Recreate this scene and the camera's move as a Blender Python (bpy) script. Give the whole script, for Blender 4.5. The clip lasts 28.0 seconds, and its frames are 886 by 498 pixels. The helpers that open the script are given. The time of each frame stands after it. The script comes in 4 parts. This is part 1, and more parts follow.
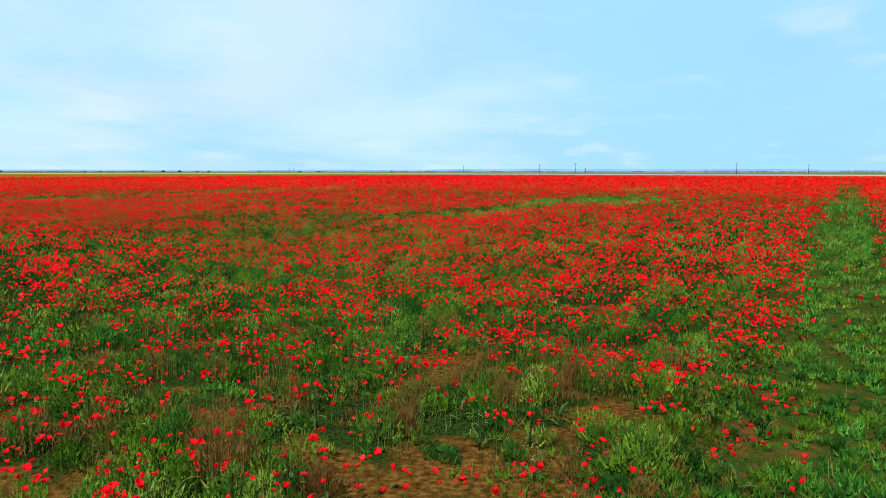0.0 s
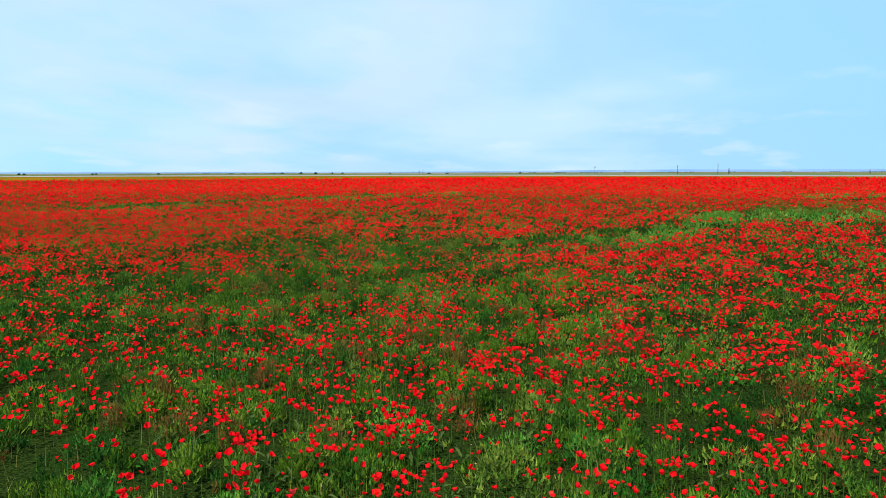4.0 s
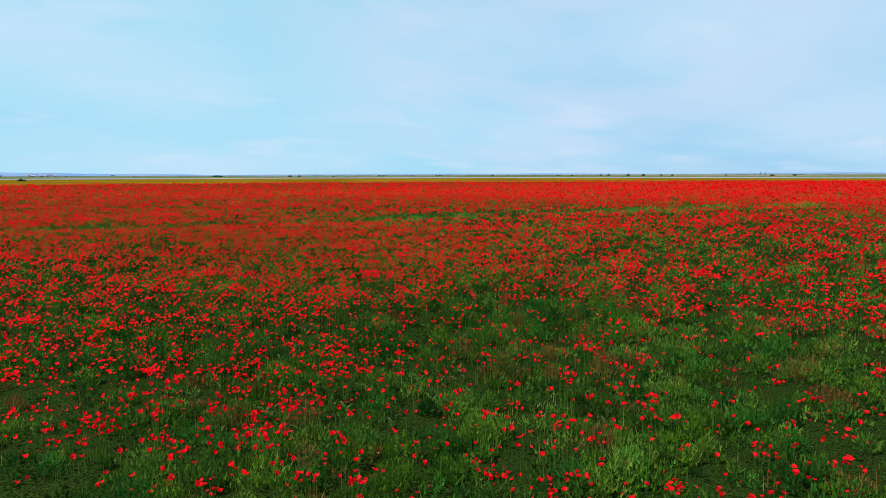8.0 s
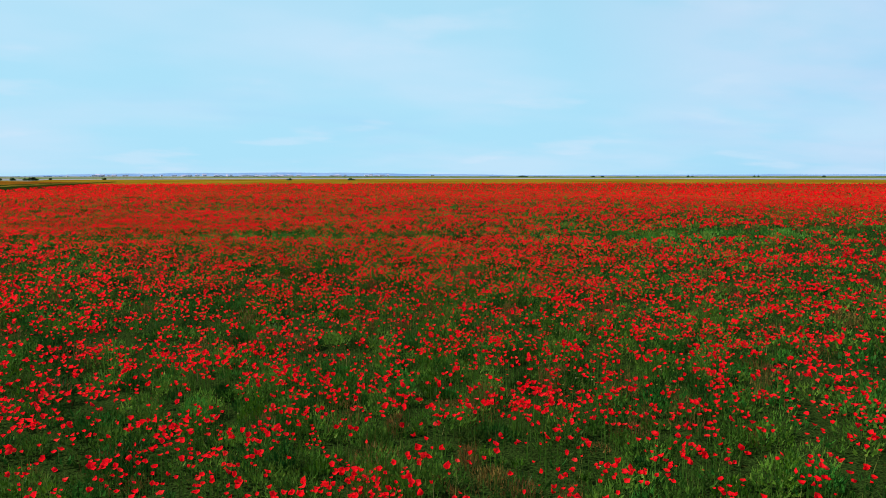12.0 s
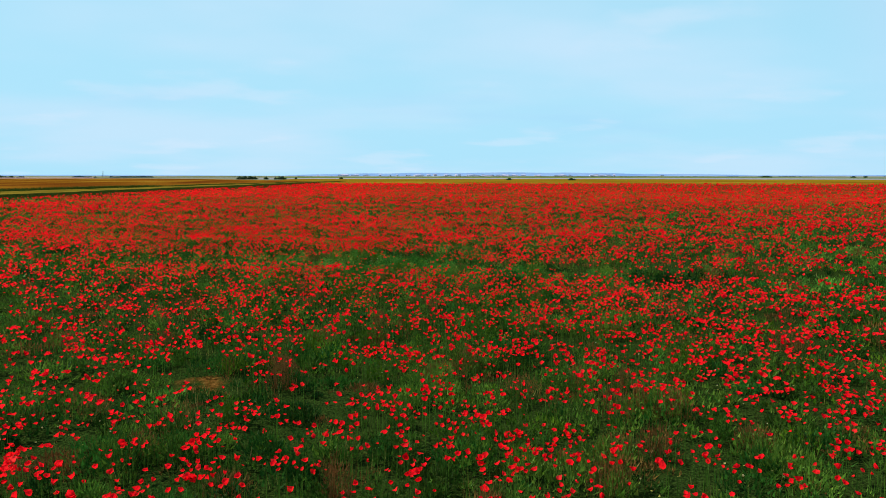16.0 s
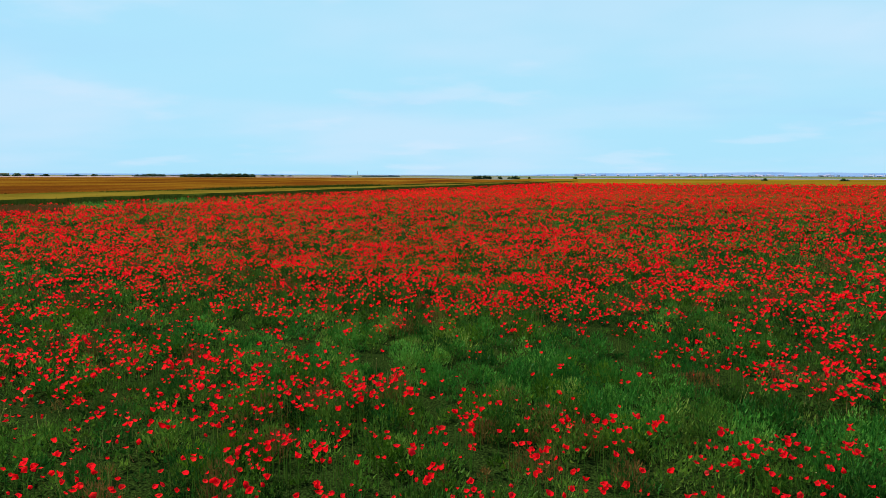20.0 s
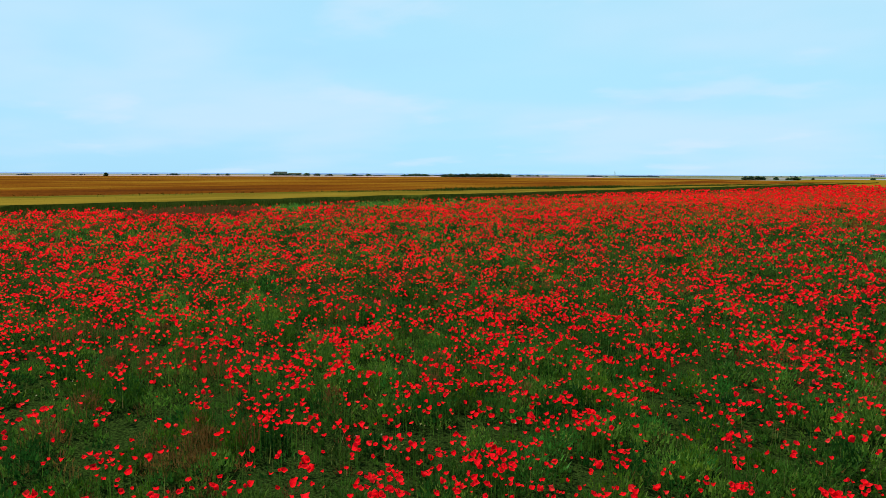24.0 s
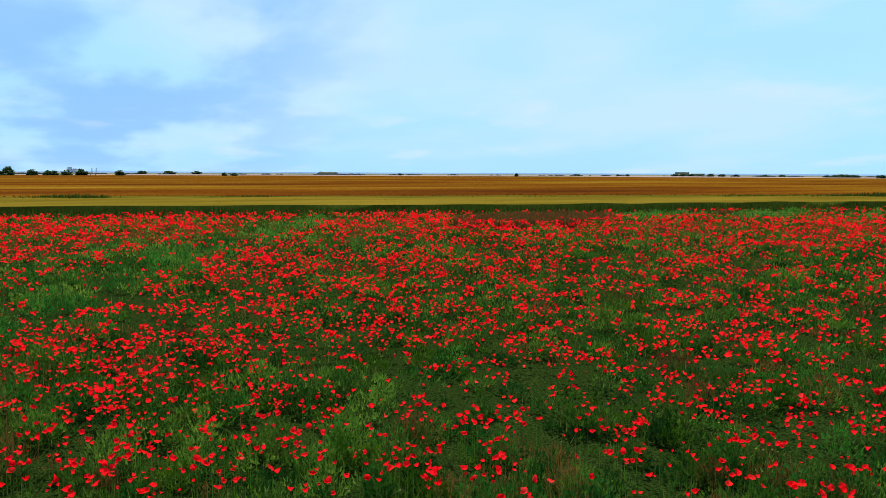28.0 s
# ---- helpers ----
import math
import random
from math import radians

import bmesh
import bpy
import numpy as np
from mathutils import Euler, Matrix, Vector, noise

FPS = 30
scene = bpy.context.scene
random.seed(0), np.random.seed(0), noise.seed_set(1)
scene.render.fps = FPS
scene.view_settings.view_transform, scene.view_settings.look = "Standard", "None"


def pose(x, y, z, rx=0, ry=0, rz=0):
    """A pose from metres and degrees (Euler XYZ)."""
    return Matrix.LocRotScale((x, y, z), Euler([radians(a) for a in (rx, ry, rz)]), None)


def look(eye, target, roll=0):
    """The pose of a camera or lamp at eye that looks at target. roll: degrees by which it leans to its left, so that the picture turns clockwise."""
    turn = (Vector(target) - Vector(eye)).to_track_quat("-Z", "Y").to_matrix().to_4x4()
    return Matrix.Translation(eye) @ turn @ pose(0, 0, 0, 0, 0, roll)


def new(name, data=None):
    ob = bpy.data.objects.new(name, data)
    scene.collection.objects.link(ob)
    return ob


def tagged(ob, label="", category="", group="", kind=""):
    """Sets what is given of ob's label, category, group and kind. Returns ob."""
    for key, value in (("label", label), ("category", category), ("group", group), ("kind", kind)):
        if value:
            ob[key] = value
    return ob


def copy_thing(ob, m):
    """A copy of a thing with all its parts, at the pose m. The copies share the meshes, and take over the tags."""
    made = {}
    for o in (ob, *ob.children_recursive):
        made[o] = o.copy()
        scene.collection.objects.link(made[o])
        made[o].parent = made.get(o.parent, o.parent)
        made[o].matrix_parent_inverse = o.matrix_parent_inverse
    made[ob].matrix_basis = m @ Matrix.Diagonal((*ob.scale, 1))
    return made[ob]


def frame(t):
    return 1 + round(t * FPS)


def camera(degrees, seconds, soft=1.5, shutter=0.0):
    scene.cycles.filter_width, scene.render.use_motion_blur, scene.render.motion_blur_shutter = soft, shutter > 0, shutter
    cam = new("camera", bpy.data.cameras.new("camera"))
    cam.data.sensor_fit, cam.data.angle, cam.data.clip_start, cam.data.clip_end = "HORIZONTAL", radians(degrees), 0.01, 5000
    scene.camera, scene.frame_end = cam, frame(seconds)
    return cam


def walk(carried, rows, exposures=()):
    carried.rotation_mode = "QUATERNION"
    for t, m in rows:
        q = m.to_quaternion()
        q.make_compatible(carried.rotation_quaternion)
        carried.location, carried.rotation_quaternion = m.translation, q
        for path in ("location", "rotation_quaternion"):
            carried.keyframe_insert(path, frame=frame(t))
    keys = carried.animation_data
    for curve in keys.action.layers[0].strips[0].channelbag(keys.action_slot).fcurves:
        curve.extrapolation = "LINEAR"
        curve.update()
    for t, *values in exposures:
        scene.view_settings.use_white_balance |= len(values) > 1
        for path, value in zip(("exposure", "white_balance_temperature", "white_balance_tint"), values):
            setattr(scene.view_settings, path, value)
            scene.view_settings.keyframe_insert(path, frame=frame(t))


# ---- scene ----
cam = camera(64.1, 28.0, soft=0.75)
PATH = [
    (0.0, (0.442, 4.078, 3.213), (-0.265, 13.993, 2.113), 0.04),
    (0.5, (0.317, 5.536, 3.241), (-0.474, 15.445, 2.148), -0.03),
    (1.0, (0.163, 7.105, 3.282), (-0.700, 17.007, 2.191), -0.04),
    (1.5, (-0.005, 8.761, 3.329), (-0.929, 18.658, 2.236), -0.01),
    (2.0, (-0.247, 10.473, 3.367), (-1.235, 20.364, 2.280), -0.02),
    (2.5, (-0.479, 12.267, 3.391), (-1.593, 22.146, 2.306), -0.08),
    (3.0, (-0.690, 14.078, 3.416), (-2.057, 23.925, 2.331), -0.07),
    (3.5, (-0.933, 15.895, 3.431), (-2.764, 25.666, 2.351), -0.14),
    (4.0, (-1.190, 17.702, 3.468), (-3.667, 27.330, 2.386), -0.15),
    (4.5, (-1.455, 19.514, 3.495), (-4.558, 28.960, 2.421), -0.13),
    (6.5, (-3.298, 26.951, 3.848), (-8.415, 35.477, 2.790), -0.22),
    (7.0, (-3.949, 28.697, 3.879), (-9.518, 36.936, 2.824), -0.26),
    (7.5, (-4.676, 30.432, 3.865), (-10.686, 38.356, 2.814), -0.22),
    (8.0, (-5.443, 32.100, 3.832), (-11.888, 39.675, 2.783), -0.17),
    (8.5, (-6.319, 33.749, 3.783), (-13.183, 40.946, 2.736), -0.18),
    (9.0, (-7.274, 35.292, 3.739), (-14.515, 42.109, 2.698), -0.15),
    (9.5, (-8.300, 36.817, 3.719), (-15.913, 43.217, 2.676), -0.12),
    (10.0, (-9.383, 38.243, 3.720), (-17.334, 44.218, 2.679), -0.12),
    (10.5, (-10.585, 39.607, 3.721), (-18.839, 45.156, 2.684), -0.07),
    (11.0, (-11.797, 40.904, 3.714), (-20.343, 45.992, 2.676), 0.01),
    (11.5, (-13.072, 42.097, 3.702), (-21.861, 46.751, 2.665), -0.03),
    (12.0, (-14.405, 43.250, 3.664), (-23.387, 47.522, 2.630), -0.05),
    (12.5, (-15.788, 44.342, 3.620), (-24.929, 48.262, 2.587), -0.08),
    (14.5, (-22.106, 48.514, 3.528), (-31.749, 50.949, 2.498), -0.07),
    (15.0, (-23.836, 49.308, 3.501), (-33.570, 51.354, 2.471), -0.09),
    (15.5, (-25.589, 49.997, 3.508), (-35.393, 51.675, 2.478), 0.01),
    (16.0, (-27.354, 50.644, 3.528), (-37.216, 51.935, 2.494), 0.02),
    (16.5, (-29.135, 51.193, 3.542), (-39.041, 52.086, 2.508), 0.01),
    (17.0, (-30.904, 51.668, 3.555), (-40.838, 52.148, 2.518), 0.04),
    (17.5, (-32.682, 52.082, 3.547), (-42.628, 52.147, 2.511), -0.04),
    (18.0, (-34.518, 52.365, 3.521), (-44.458, 52.036, 2.484), 0.01),
    (18.5, (-36.271, 52.588, 3.494), (-46.189, 51.841, 2.456), 0.02),
    (19.0, (-38.068, 52.745, 3.466), (-47.947, 51.593, 2.427), 0.06),
    (19.5, (-39.883, 52.851, 3.456), (-49.706, 51.288, 2.416), 0.10),
    (20.0, (-41.729, 52.880, 3.444), (-51.477, 50.907, 2.403), 0.13),
    (20.5, (-43.534, 52.832, 3.446), (-53.193, 50.463, 2.403), 0.16),
    (21.0, (-45.310, 52.680, 3.461), (-54.864, 49.916, 2.417), 0.18),
    (21.5, (-47.039, 52.511, 3.433), (-56.471, 49.356, 2.389), 0.19),
    (23.5, (-53.907, 51.519, 3.430), (-62.647, 46.776, 2.379), 0.17),
    (24.0, (-55.570, 51.074, 3.434), (-64.010, 45.813, 2.384), 0.22),
    (24.5, (-57.178, 50.524, 3.447), (-65.267, 44.741, 2.392), 0.15),
    (25.0, (-58.712, 49.889, 3.444), (-66.397, 43.578, 2.387), 0.19),
    (25.5, (-60.073, 49.265, 3.448), (-67.299, 42.435, 2.390), 0.18),
    (26.0, (-61.267, 48.722, 3.463), (-67.983, 41.389, 2.403), 0.23),
    (26.5, (-62.246, 48.209, 3.466), (-68.461, 40.447, 2.405), 0.26),
    (27.0, (-63.206, 47.677, 3.476), (-68.858, 39.495, 2.415), 0.26),
    (27.5, (-64.065, 47.159, 3.482), (-69.117, 38.595, 2.420), 0.23),
    (28.0, (-64.828, 46.626, 3.481), (-69.262, 37.726, 2.418), 0.24),
]
walk(cam, [(t, look(eye, target, roll)) for t, eye, target, roll in PATH],
     exposures=[(0, 0.38), (4, 0.34), (6.5, 0.16), (9, 0.14), (15, 0.18), (21.5, 0.20), (24, 0.22), (28, 0.26)])

# ---- world, sun ----
world = bpy.data.worlds.new("sky")
scene.world = world
world.use_nodes = True
SUN_AZ, SUN_EL = 196.0, 52.0      # degrees, clockwise from +y


def sky_nodes():
    nt = world.node_tree
    nt.nodes.clear()
    N, L = nt.nodes.new, nt.links.new
    out, bg = N("ShaderNodeOutputWorld"), N("ShaderNodeBackground")
    sky = N("ShaderNodeTexSky")
    sky.sky_type, sky.sun_disc = "NISHITA", False
    sky.sun_elevation, sky.sun_rotation = radians(SUN_EL), radians(SUN_AZ)
    sky.altitude, sky.air_density, sky.dust_density, sky.ozone_density = 0, 1.0, 0.6, 2.0
    tint = N("ShaderNodeMix")
    tint.data_type, tint.blend_type = "RGBA", "MULTIPLY"
    tint.inputs["Factor"].default_value = 1.0
    tint.inputs["B"].default_value = (*SKY_TINT, 1)
    L(sky.outputs[0], tint.inputs["A"])
    # thin high cloud, laid on a plane overhead
    geo, sep = N("ShaderNodeTexCoord"), N("ShaderNodeSeparateXYZ")
    L(geo.outputs["Generated"], sep.inputs[0])
    lift = N("ShaderNodeMath")
    lift.operation, lift.inputs[1].default_value = "ADD", 0.16
    L(sep.outputs["Z"], lift.inputs[0])
    flat = N("ShaderNodeCombineXYZ")
    for k, ax in enumerate("XY"):
        d = N("ShaderNodeMath")
        d.operation = "DIVIDE"
        L(sep.outputs[ax], d.inputs[0])
        L(lift.outputs[0], d.inputs[1])
        L(d.outputs[0], flat.inputs[k])

    def cloud(scale, detail, lo, hi, off, stretch):
        m = N("ShaderNodeMapping")
        m.inputs["Location"].default_value = off
        m.inputs["Scale"].default_value = stretch
        L(flat.outputs[0], m.inputs[0])
        n = N("ShaderNodeTexNoise")
        n.inputs["Scale"].default_value, n.inputs["Detail"].default_value = scale, detail
        n.inputs["Roughness"].default_value = 0.48
        n.inputs["Distortion"].default_value = 0.0
        L(m.outputs[0], n.inputs["Vector"])
        r = N("ShaderNodeMapRange")
        r.interpolation_type = "SMOOTHSTEP"
        r.inputs["From Min"].default_value, r.inputs["From Max"].default_value = lo, hi
        L(n.outputs[0], r.inputs["Value"])
        return r.outputs[0]

    def mix(a, fac, gain, colour):
        g = N("ShaderNodeMath")
        g.operation, g.inputs[1].default_value = "MULTIPLY", gain
        L(fac, g.inputs[0])
        x = N("ShaderNodeMix")
        x.data_type = "RGBA"
        L(g.outputs[0], x.inputs["Factor"])
        L(a, x.inputs["A"])
        x.inputs["B"].default_value = (*colour, 1)
        return x.outputs["Result"]

    s = 0.87 / SKY_GAIN
    veil = cloud(0.60, 4, 0.40, 0.66, (3.1, 1.7, 0), (1.0, 0.8, 1))
    grey = cloud(0.9, 5, 0.56, 0.78, (7.7, 4.2, 0), (1.0, 0.6, 1))
    puff = cloud(1.5, 6, 0.56, 0.70, (1.2, 9.4, 0), (1.0, 0.8, 1))
    # pale haze low over the plain
    low = N("ShaderNodeMapRange")
    low.interpolation_type = "SMOOTHSTEP"
    low.inputs["From Min"].default_value, low.inputs["From Max"].default_value = 0.0, 0.75
    low.inputs["To Min"].default_value, low.inputs["To Max"].default_value = 1.0, 0.0
    L(sep.outputs["Z"], low.inputs["Value"])
    c = mix(tint.outputs["Result"], low.outputs[0], 0.95, [v * s for v in (0.40, 0.745, 1.0)])
    # a bluer clearing and a bank of grey-blue cloud, each in its quarter of the sky
    def quarter(bearing, height, lo, hi):
        d = N("ShaderNodeVectorMath")
        d.operation = "DOT_PRODUCT"
        d.inputs[1].default_value = (-math.sin(radians(bearing)) * math.cos(radians(height)), math.cos(radians(bearing)) * math.cos(radians(height)), math.sin(radians(height)))
        L(geo.outputs["Generated"], d.inputs[0])
        r = N("ShaderNodeMapRange")
        r.interpolation_type = "SMOOTHSTEP"
        r.inputs["From Min"].default_value, r.inputs["From Max"].default_value = math.cos(radians(lo)), math.cos(radians(hi))
        L(d.outputs["Value"], r.inputs["Value"])
        return r.outputs[0]

    def both(a, b):
        m = N("ShaderNodeMath")
        m.operation = "MULTIPLY"
        L(a, m.inputs[0]), L(b, m.inputs[1])
        return m.outputs[0]

    c = mix(c, quarter(87.9, 14, 60, 20), 0.55, [v * s for v in (0.46, 0.83, 1.0)])
    c = mix(c, quarter(-0.7, 10, 42, 12), 0.60, [v * s for v in (0.38, 0.65, 0.91)])
    c = mix(c, veil, 0.75, [v * s for v in (0.60, 0.815, 1.0)])
    c = mix(c, quarter(-29.9, 16, 34, 6), 0.80, [v * s for v in (0.33, 0.68, 1.0)])
    bank = cloud(1.6, 6, 0.40, 0.60, (2.2, 5.1, 0), (1.0, 0.55, 1))
    c = mix(c, both(quarter(180.7, 17, 27, 9), bank), 0.95, [v * s for v in (0.29, 0.57, 0.96)])
    c = mix(c, both(quarter(30.6, 17, 26, 8), cloud(1.2, 6, 0.38, 0.60, (5.2, 2.1, 0), (1.0, 0.7, 1))), 0.50, [v * s for v in (0.68, 0.78, 0.98)])
    c = mix(c, both(quarter(-32, 15, 22, 8), bank), 0.35, [v * s for v in (0.36, 0.62, 0.98)])
    c = mix(c, grey, 0.25, [v * s for v in (0.37, 0.64, 0.98)])
    c = mix(c, puff, 0.36, [v * s for v in (0.72, 0.845, 1.0)])
    L(c, bg.inputs[0])
    bg.inputs[1].default_value = SKY_GAIN
    L(bg.outputs[0], out.inputs[0])


SKY_GAIN = 0.12
SKY_TINT = (0.83, 1.0, 0.87)
sky_nodes()
sun = new("sun", bpy.data.lights.new("sun", "SUN"))
sun.data.energy, sun.data.angle, sun.data.color = 5.0, radians(1.5), (1.0, 0.94, 0.84)
sun.matrix_world = look((0, 0, 60), Vector((0, 0, 60)) - Vector((math.sin(radians(SUN_AZ)) * math.cos(radians(SUN_EL)),
                        math.cos(radians(SUN_AZ)) * math.cos(radians(SUN_EL)), math.sin(radians(SUN_EL)))))

# ---- materials ----


def material(name):
    m = bpy.data.materials.new(name)
    m.use_nodes = True
    m.node_tree.nodes.clear()
    return m, m.node_tree.nodes.new, m.node_tree.links.new


def ramp_node(N, stops):
    r = N("ShaderNodeValToRGB")
    while len(r.color_ramp.elements) < len(stops):
        r.color_ramp.elements.new(0.5)
    for e, (p, c) in zip(r.color_ramp.elements, stops):
        e.position, e.color = p, (*c, 1)
    return r


def noise_node(N, L, scale, detail=3, stretch=None, turn=0.0):
    n = N("ShaderNodeTexNoise")
    n.inputs["Scale"].default_value, n.inputs["Detail"].default_value = scale, detail
    g = N("ShaderNodeNewGeometry")
    if stretch:
        m = N("ShaderNodeMapping")
        m.inputs["Scale"].default_value = stretch
        m.inputs["Rotation"].default_value = (0, 0, radians(turn))
        L(g.outputs["Position"], m.inputs[0])
        L(m.outputs[0], n.inputs["Vector"])
    else:
        L(g.outputs["Position"], n.inputs["Vector"])
    return n.outputs[0]


def mix_node(N, L, a, b, fac, blend="MIX"):
    x = N("ShaderNodeMix")
    x.data_type, x.blend_type = "RGBA", blend
    for key, v in (("A", a), ("B", b), ("Factor", fac)):
        if isinstance(v, (tuple, list)):
            x.inputs[key].default_value = (*v, 1)
        elif isinstance(v, float):
            x.inputs[key].default_value = v
        else:
            L(v, x.inputs[key])
    return x.outputs["Result"]


def range_node(N, L, v, lo, hi, a=0.0, b=1.0):
    r = N("ShaderNodeMapRange")
    r.inputs["From Min"].default_value, r.inputs["From Max"].default_value = lo, hi
    r.inputs["To Min"].default_value, r.inputs["To Max"].default_value = a, b
    L(v, r.inputs["Value"])
    return r.outputs[0]


def leafy(name, stops, patch, patch_scale=0.35, through_light=0.3, source="island", rough=0.6, gloss=0.12):
    """A thin plant surface: diffuse and translucent, coloured piece by piece and by wide patches."""
    m, N, L = material(name)
    if source == "island":
        rnd = N("ShaderNodeNewGeometry").outputs["Random Per Island"]
    elif source == "tone":
        t = N("ShaderNodeAttribute")
        t.attribute_name = "tone"
        j = N("ShaderNodeMath")
        j.operation = "MULTIPLY_ADD"
        j.inputs[1].default_value = 0.16
        L(N("ShaderNodeNewGeometry").outputs["Random Per Island"], j.inputs[0])
        k = N("ShaderNodeMath")
        k.operation, k.inputs[1].default_value = "SUBTRACT", 0.08
        L(t.outputs["Fac"], k.inputs[0]), L(k.outputs[0], j.inputs[2])
        rnd = j.outputs[0]
    else:
        rnd = N("ShaderNodeObjectInfo").outputs["Random"]
    r = ramp_node(N, stops)
    L(rnd, r.inputs[0])
    n = range_node(N, L, noise_node(N, L, patch_scale, 3), 0.38, 0.66)
    col = mix_node(N, L, r.outputs[0], patch, n)
    col = mix_node(N, L, r.outputs[0], col, 0.6)
    fine = range_node(N, L, noise_node(N, L, 60.0, 2), 0.3, 0.7, 0.8, 1.2)
    col = mix_node(N, L, col, fine, 1.0, "MULTIPLY")
    d, t, g = N("ShaderNodeBsdfDiffuse"), N("ShaderNodeBsdfTranslucent"), N("ShaderNodeBsdfGlossy")
    L(col, d.inputs[0]), L(col, t.inputs[0])
    g.inputs["Roughness"].default_value = rough
    g.inputs[0].default_value = (0.5, 0.5, 0.5, 1)
    a, b, out = N("ShaderNodeMixShader"), N("ShaderNodeMixShader"), N("ShaderNodeOutputMaterial")
    a.inputs[0].default_value = through_light
    L(d.outputs[0], a.inputs[1]), L(t.outputs[0], a.inputs[2])
    fr = N("ShaderNodeFresnel")
    fr.inputs[0].default_value = 1.35
    gain = N("ShaderNodeMath")
    gain.operation, gain.inputs[1].default_value = "MULTIPLY", gloss
    L(fr.outputs[0], gain.inputs[0]), L(gain.outputs[0], b.inputs[0])
    L(a.outputs[0], b.inputs[1]), L(g.outputs[0], b.inputs[2])
    L(b.outputs[0], out.inputs[0])
    return m


RED = [(0.0, (0.72, 0.003, 0.008)), (0.25, (0.93, 0.008, 0.016)), (0.8, (0.97, 0.012, 0.024)), (0.985, (0.97, 0.030, 0.028)), (1.0, (0.95, 0.07, 0.06))]
GREEN = [(0.0, (0.010, 0.030, 0.004)), (0.3, (0.028, 0.088, 0.010)), (0.55, (0.066, 0.170, 0.018)), (0.8, (0.130, 0.255, 0.028)), (1.0, (0.26, 0.36, 0.055))]
LUSH = [(0.0, (0.008, 0.048, 0.008)), (0.4, (0.026, 0.135, 0.018)), (0.75, (0.060, 0.225, 0.026)), (1.0, (0.14, 0.34, 0.045))]
M_PETAL = leafy("poppy_petal", RED, (0.97, 0.013, 0.018), 0.5, 0.50, gloss=0.0)
M_PETAL_THING = leafy("poppy_petal_single", RED[:4], (0.97, 0.014, 0.014), 0.5, 0.45, source="object", gloss=0.0)
M_GRASS = leafy("grass_blade", GREEN, (0.050, 0.090, 0.012), 0.9, 0.36, source="tone", gloss=0.03)
M_LUSH = leafy("lush_grass", LUSH, (0.035, 0.14, 0.014), 0.9, source="tone", gloss=0.03)
M_WEED = leafy("weed_leaf", [(0, (0.024, 0.070, 0.004)), (0.5, (0.075, 0.165, 0.010)), (0.85, (0.135, 0.245, 0.018)), (1, (0.20, 0.30, 0.035))], (0.05, 0.13, 0.008), 1.2, source="tone", gloss=0.05)
M_DRY = leafy("dry_stalk", [(0, (0.11, 0.050, 0.016)), (0.5, (0.19, 0.105, 0.026)), (1, (0.16, 0.135, 0.03))], (0.15, 0.06, 0.018), 0.5, source="tone", gloss=0.03)
M_BUSH = leafy("herb_bush", [(0, (0.007, 0.028, 0.005)), (0.5, (0.018, 0.078, 0.011)), (1, (0.052, 0.185, 0.022))], (0.016, 0.070, 0.009), 1.0, source="tone", gloss=0.03)
M_SEED = leafy("seed_stalk", [(0, (0.10, 0.14, 0.022)), (0.5, (0.18, 0.20, 0.04)), (0.8, (0.25, 0.22, 0.07)), (1, (0.20, 0.08, 0.04))], (0.20, 0.22, 0.05), 0.8, gloss=0.03)
M_STEM = leafy("poppy_stem", [(0, (0.05, 0.11, 0.02)), (1, (0.08, 0.12, 0.03))], (0.07, 0.11, 0.03), 1.0, source="object")
M_POD = leafy("poppy_heart", [(0, (0.012, 0.012, 0.010)), (1, (0.03, 0.035, 0.015))], (0.02, 0.02, 0.01), 1.0, 0.05, source="object")
M_PALE = leafy("pale_blossom", [(0, (0.22, 0.23, 0.03)), (0.6, (0.32, 0.30, 0.06)), (1, (0.48, 0.40, 0.30))], (0.28, 0.27, 0.06), 1.0)
M_BARLEY = leafy("barley_ear", [(0, (0.13, 0.09, 0.008)), (0.5, (0.18, 0.13, 0.012)), (1, (0.24, 0.18, 0.03))], (0.14, 0.115, 0.010), 0.06, gloss=0.02)
M_BARLEY_GREEN = leafy("barley_stalk", [(0, (0.018, 0.046, 0.006)), (1, (0.075, 0.100, 0.012))], (0.034, 0.062, 0.008), 0.1, gloss=0.02)
# leaf green lightened to include the haze over the distance
M_CROWN = leafy("tree_leaves", [(0, (0.030, 0.068, 0.026)), (1, (0.075, 0.130, 0.050))], (0.055, 0.095, 0.036), 0.2)


def rough_surface(name, build, rough=0.95, bump=0.0, bump_scale=8.0):
    m, N, L = material(name)
    p, out = N("ShaderNodeBsdfPrincipled"), N("ShaderNodeOutputMaterial")
    p.inputs["Roughness"].default_value = rough
    p.inputs["Specular IOR Level"].default_value = 0.0 if rough > 0.9 else 0.2
    col = build(N, L)
    if isinstance(col, tuple):
        p.inputs["Base Color"].default_value = (*col, 1)
    else:
        L(col, p.inputs["Base Color"])
    if bump:
        b = N("ShaderNodeBump")
        b.inputs["Strength"].default_value, b.inputs["Distance"].default_value = bump, 0.1
        L(noise_node(N, L, bump_scale, 5), b.inputs["Height"])
        L(b.outputs[0], p.inputs["Normal"])
    L(p.outputs[0], out.inputs[0])
    return m


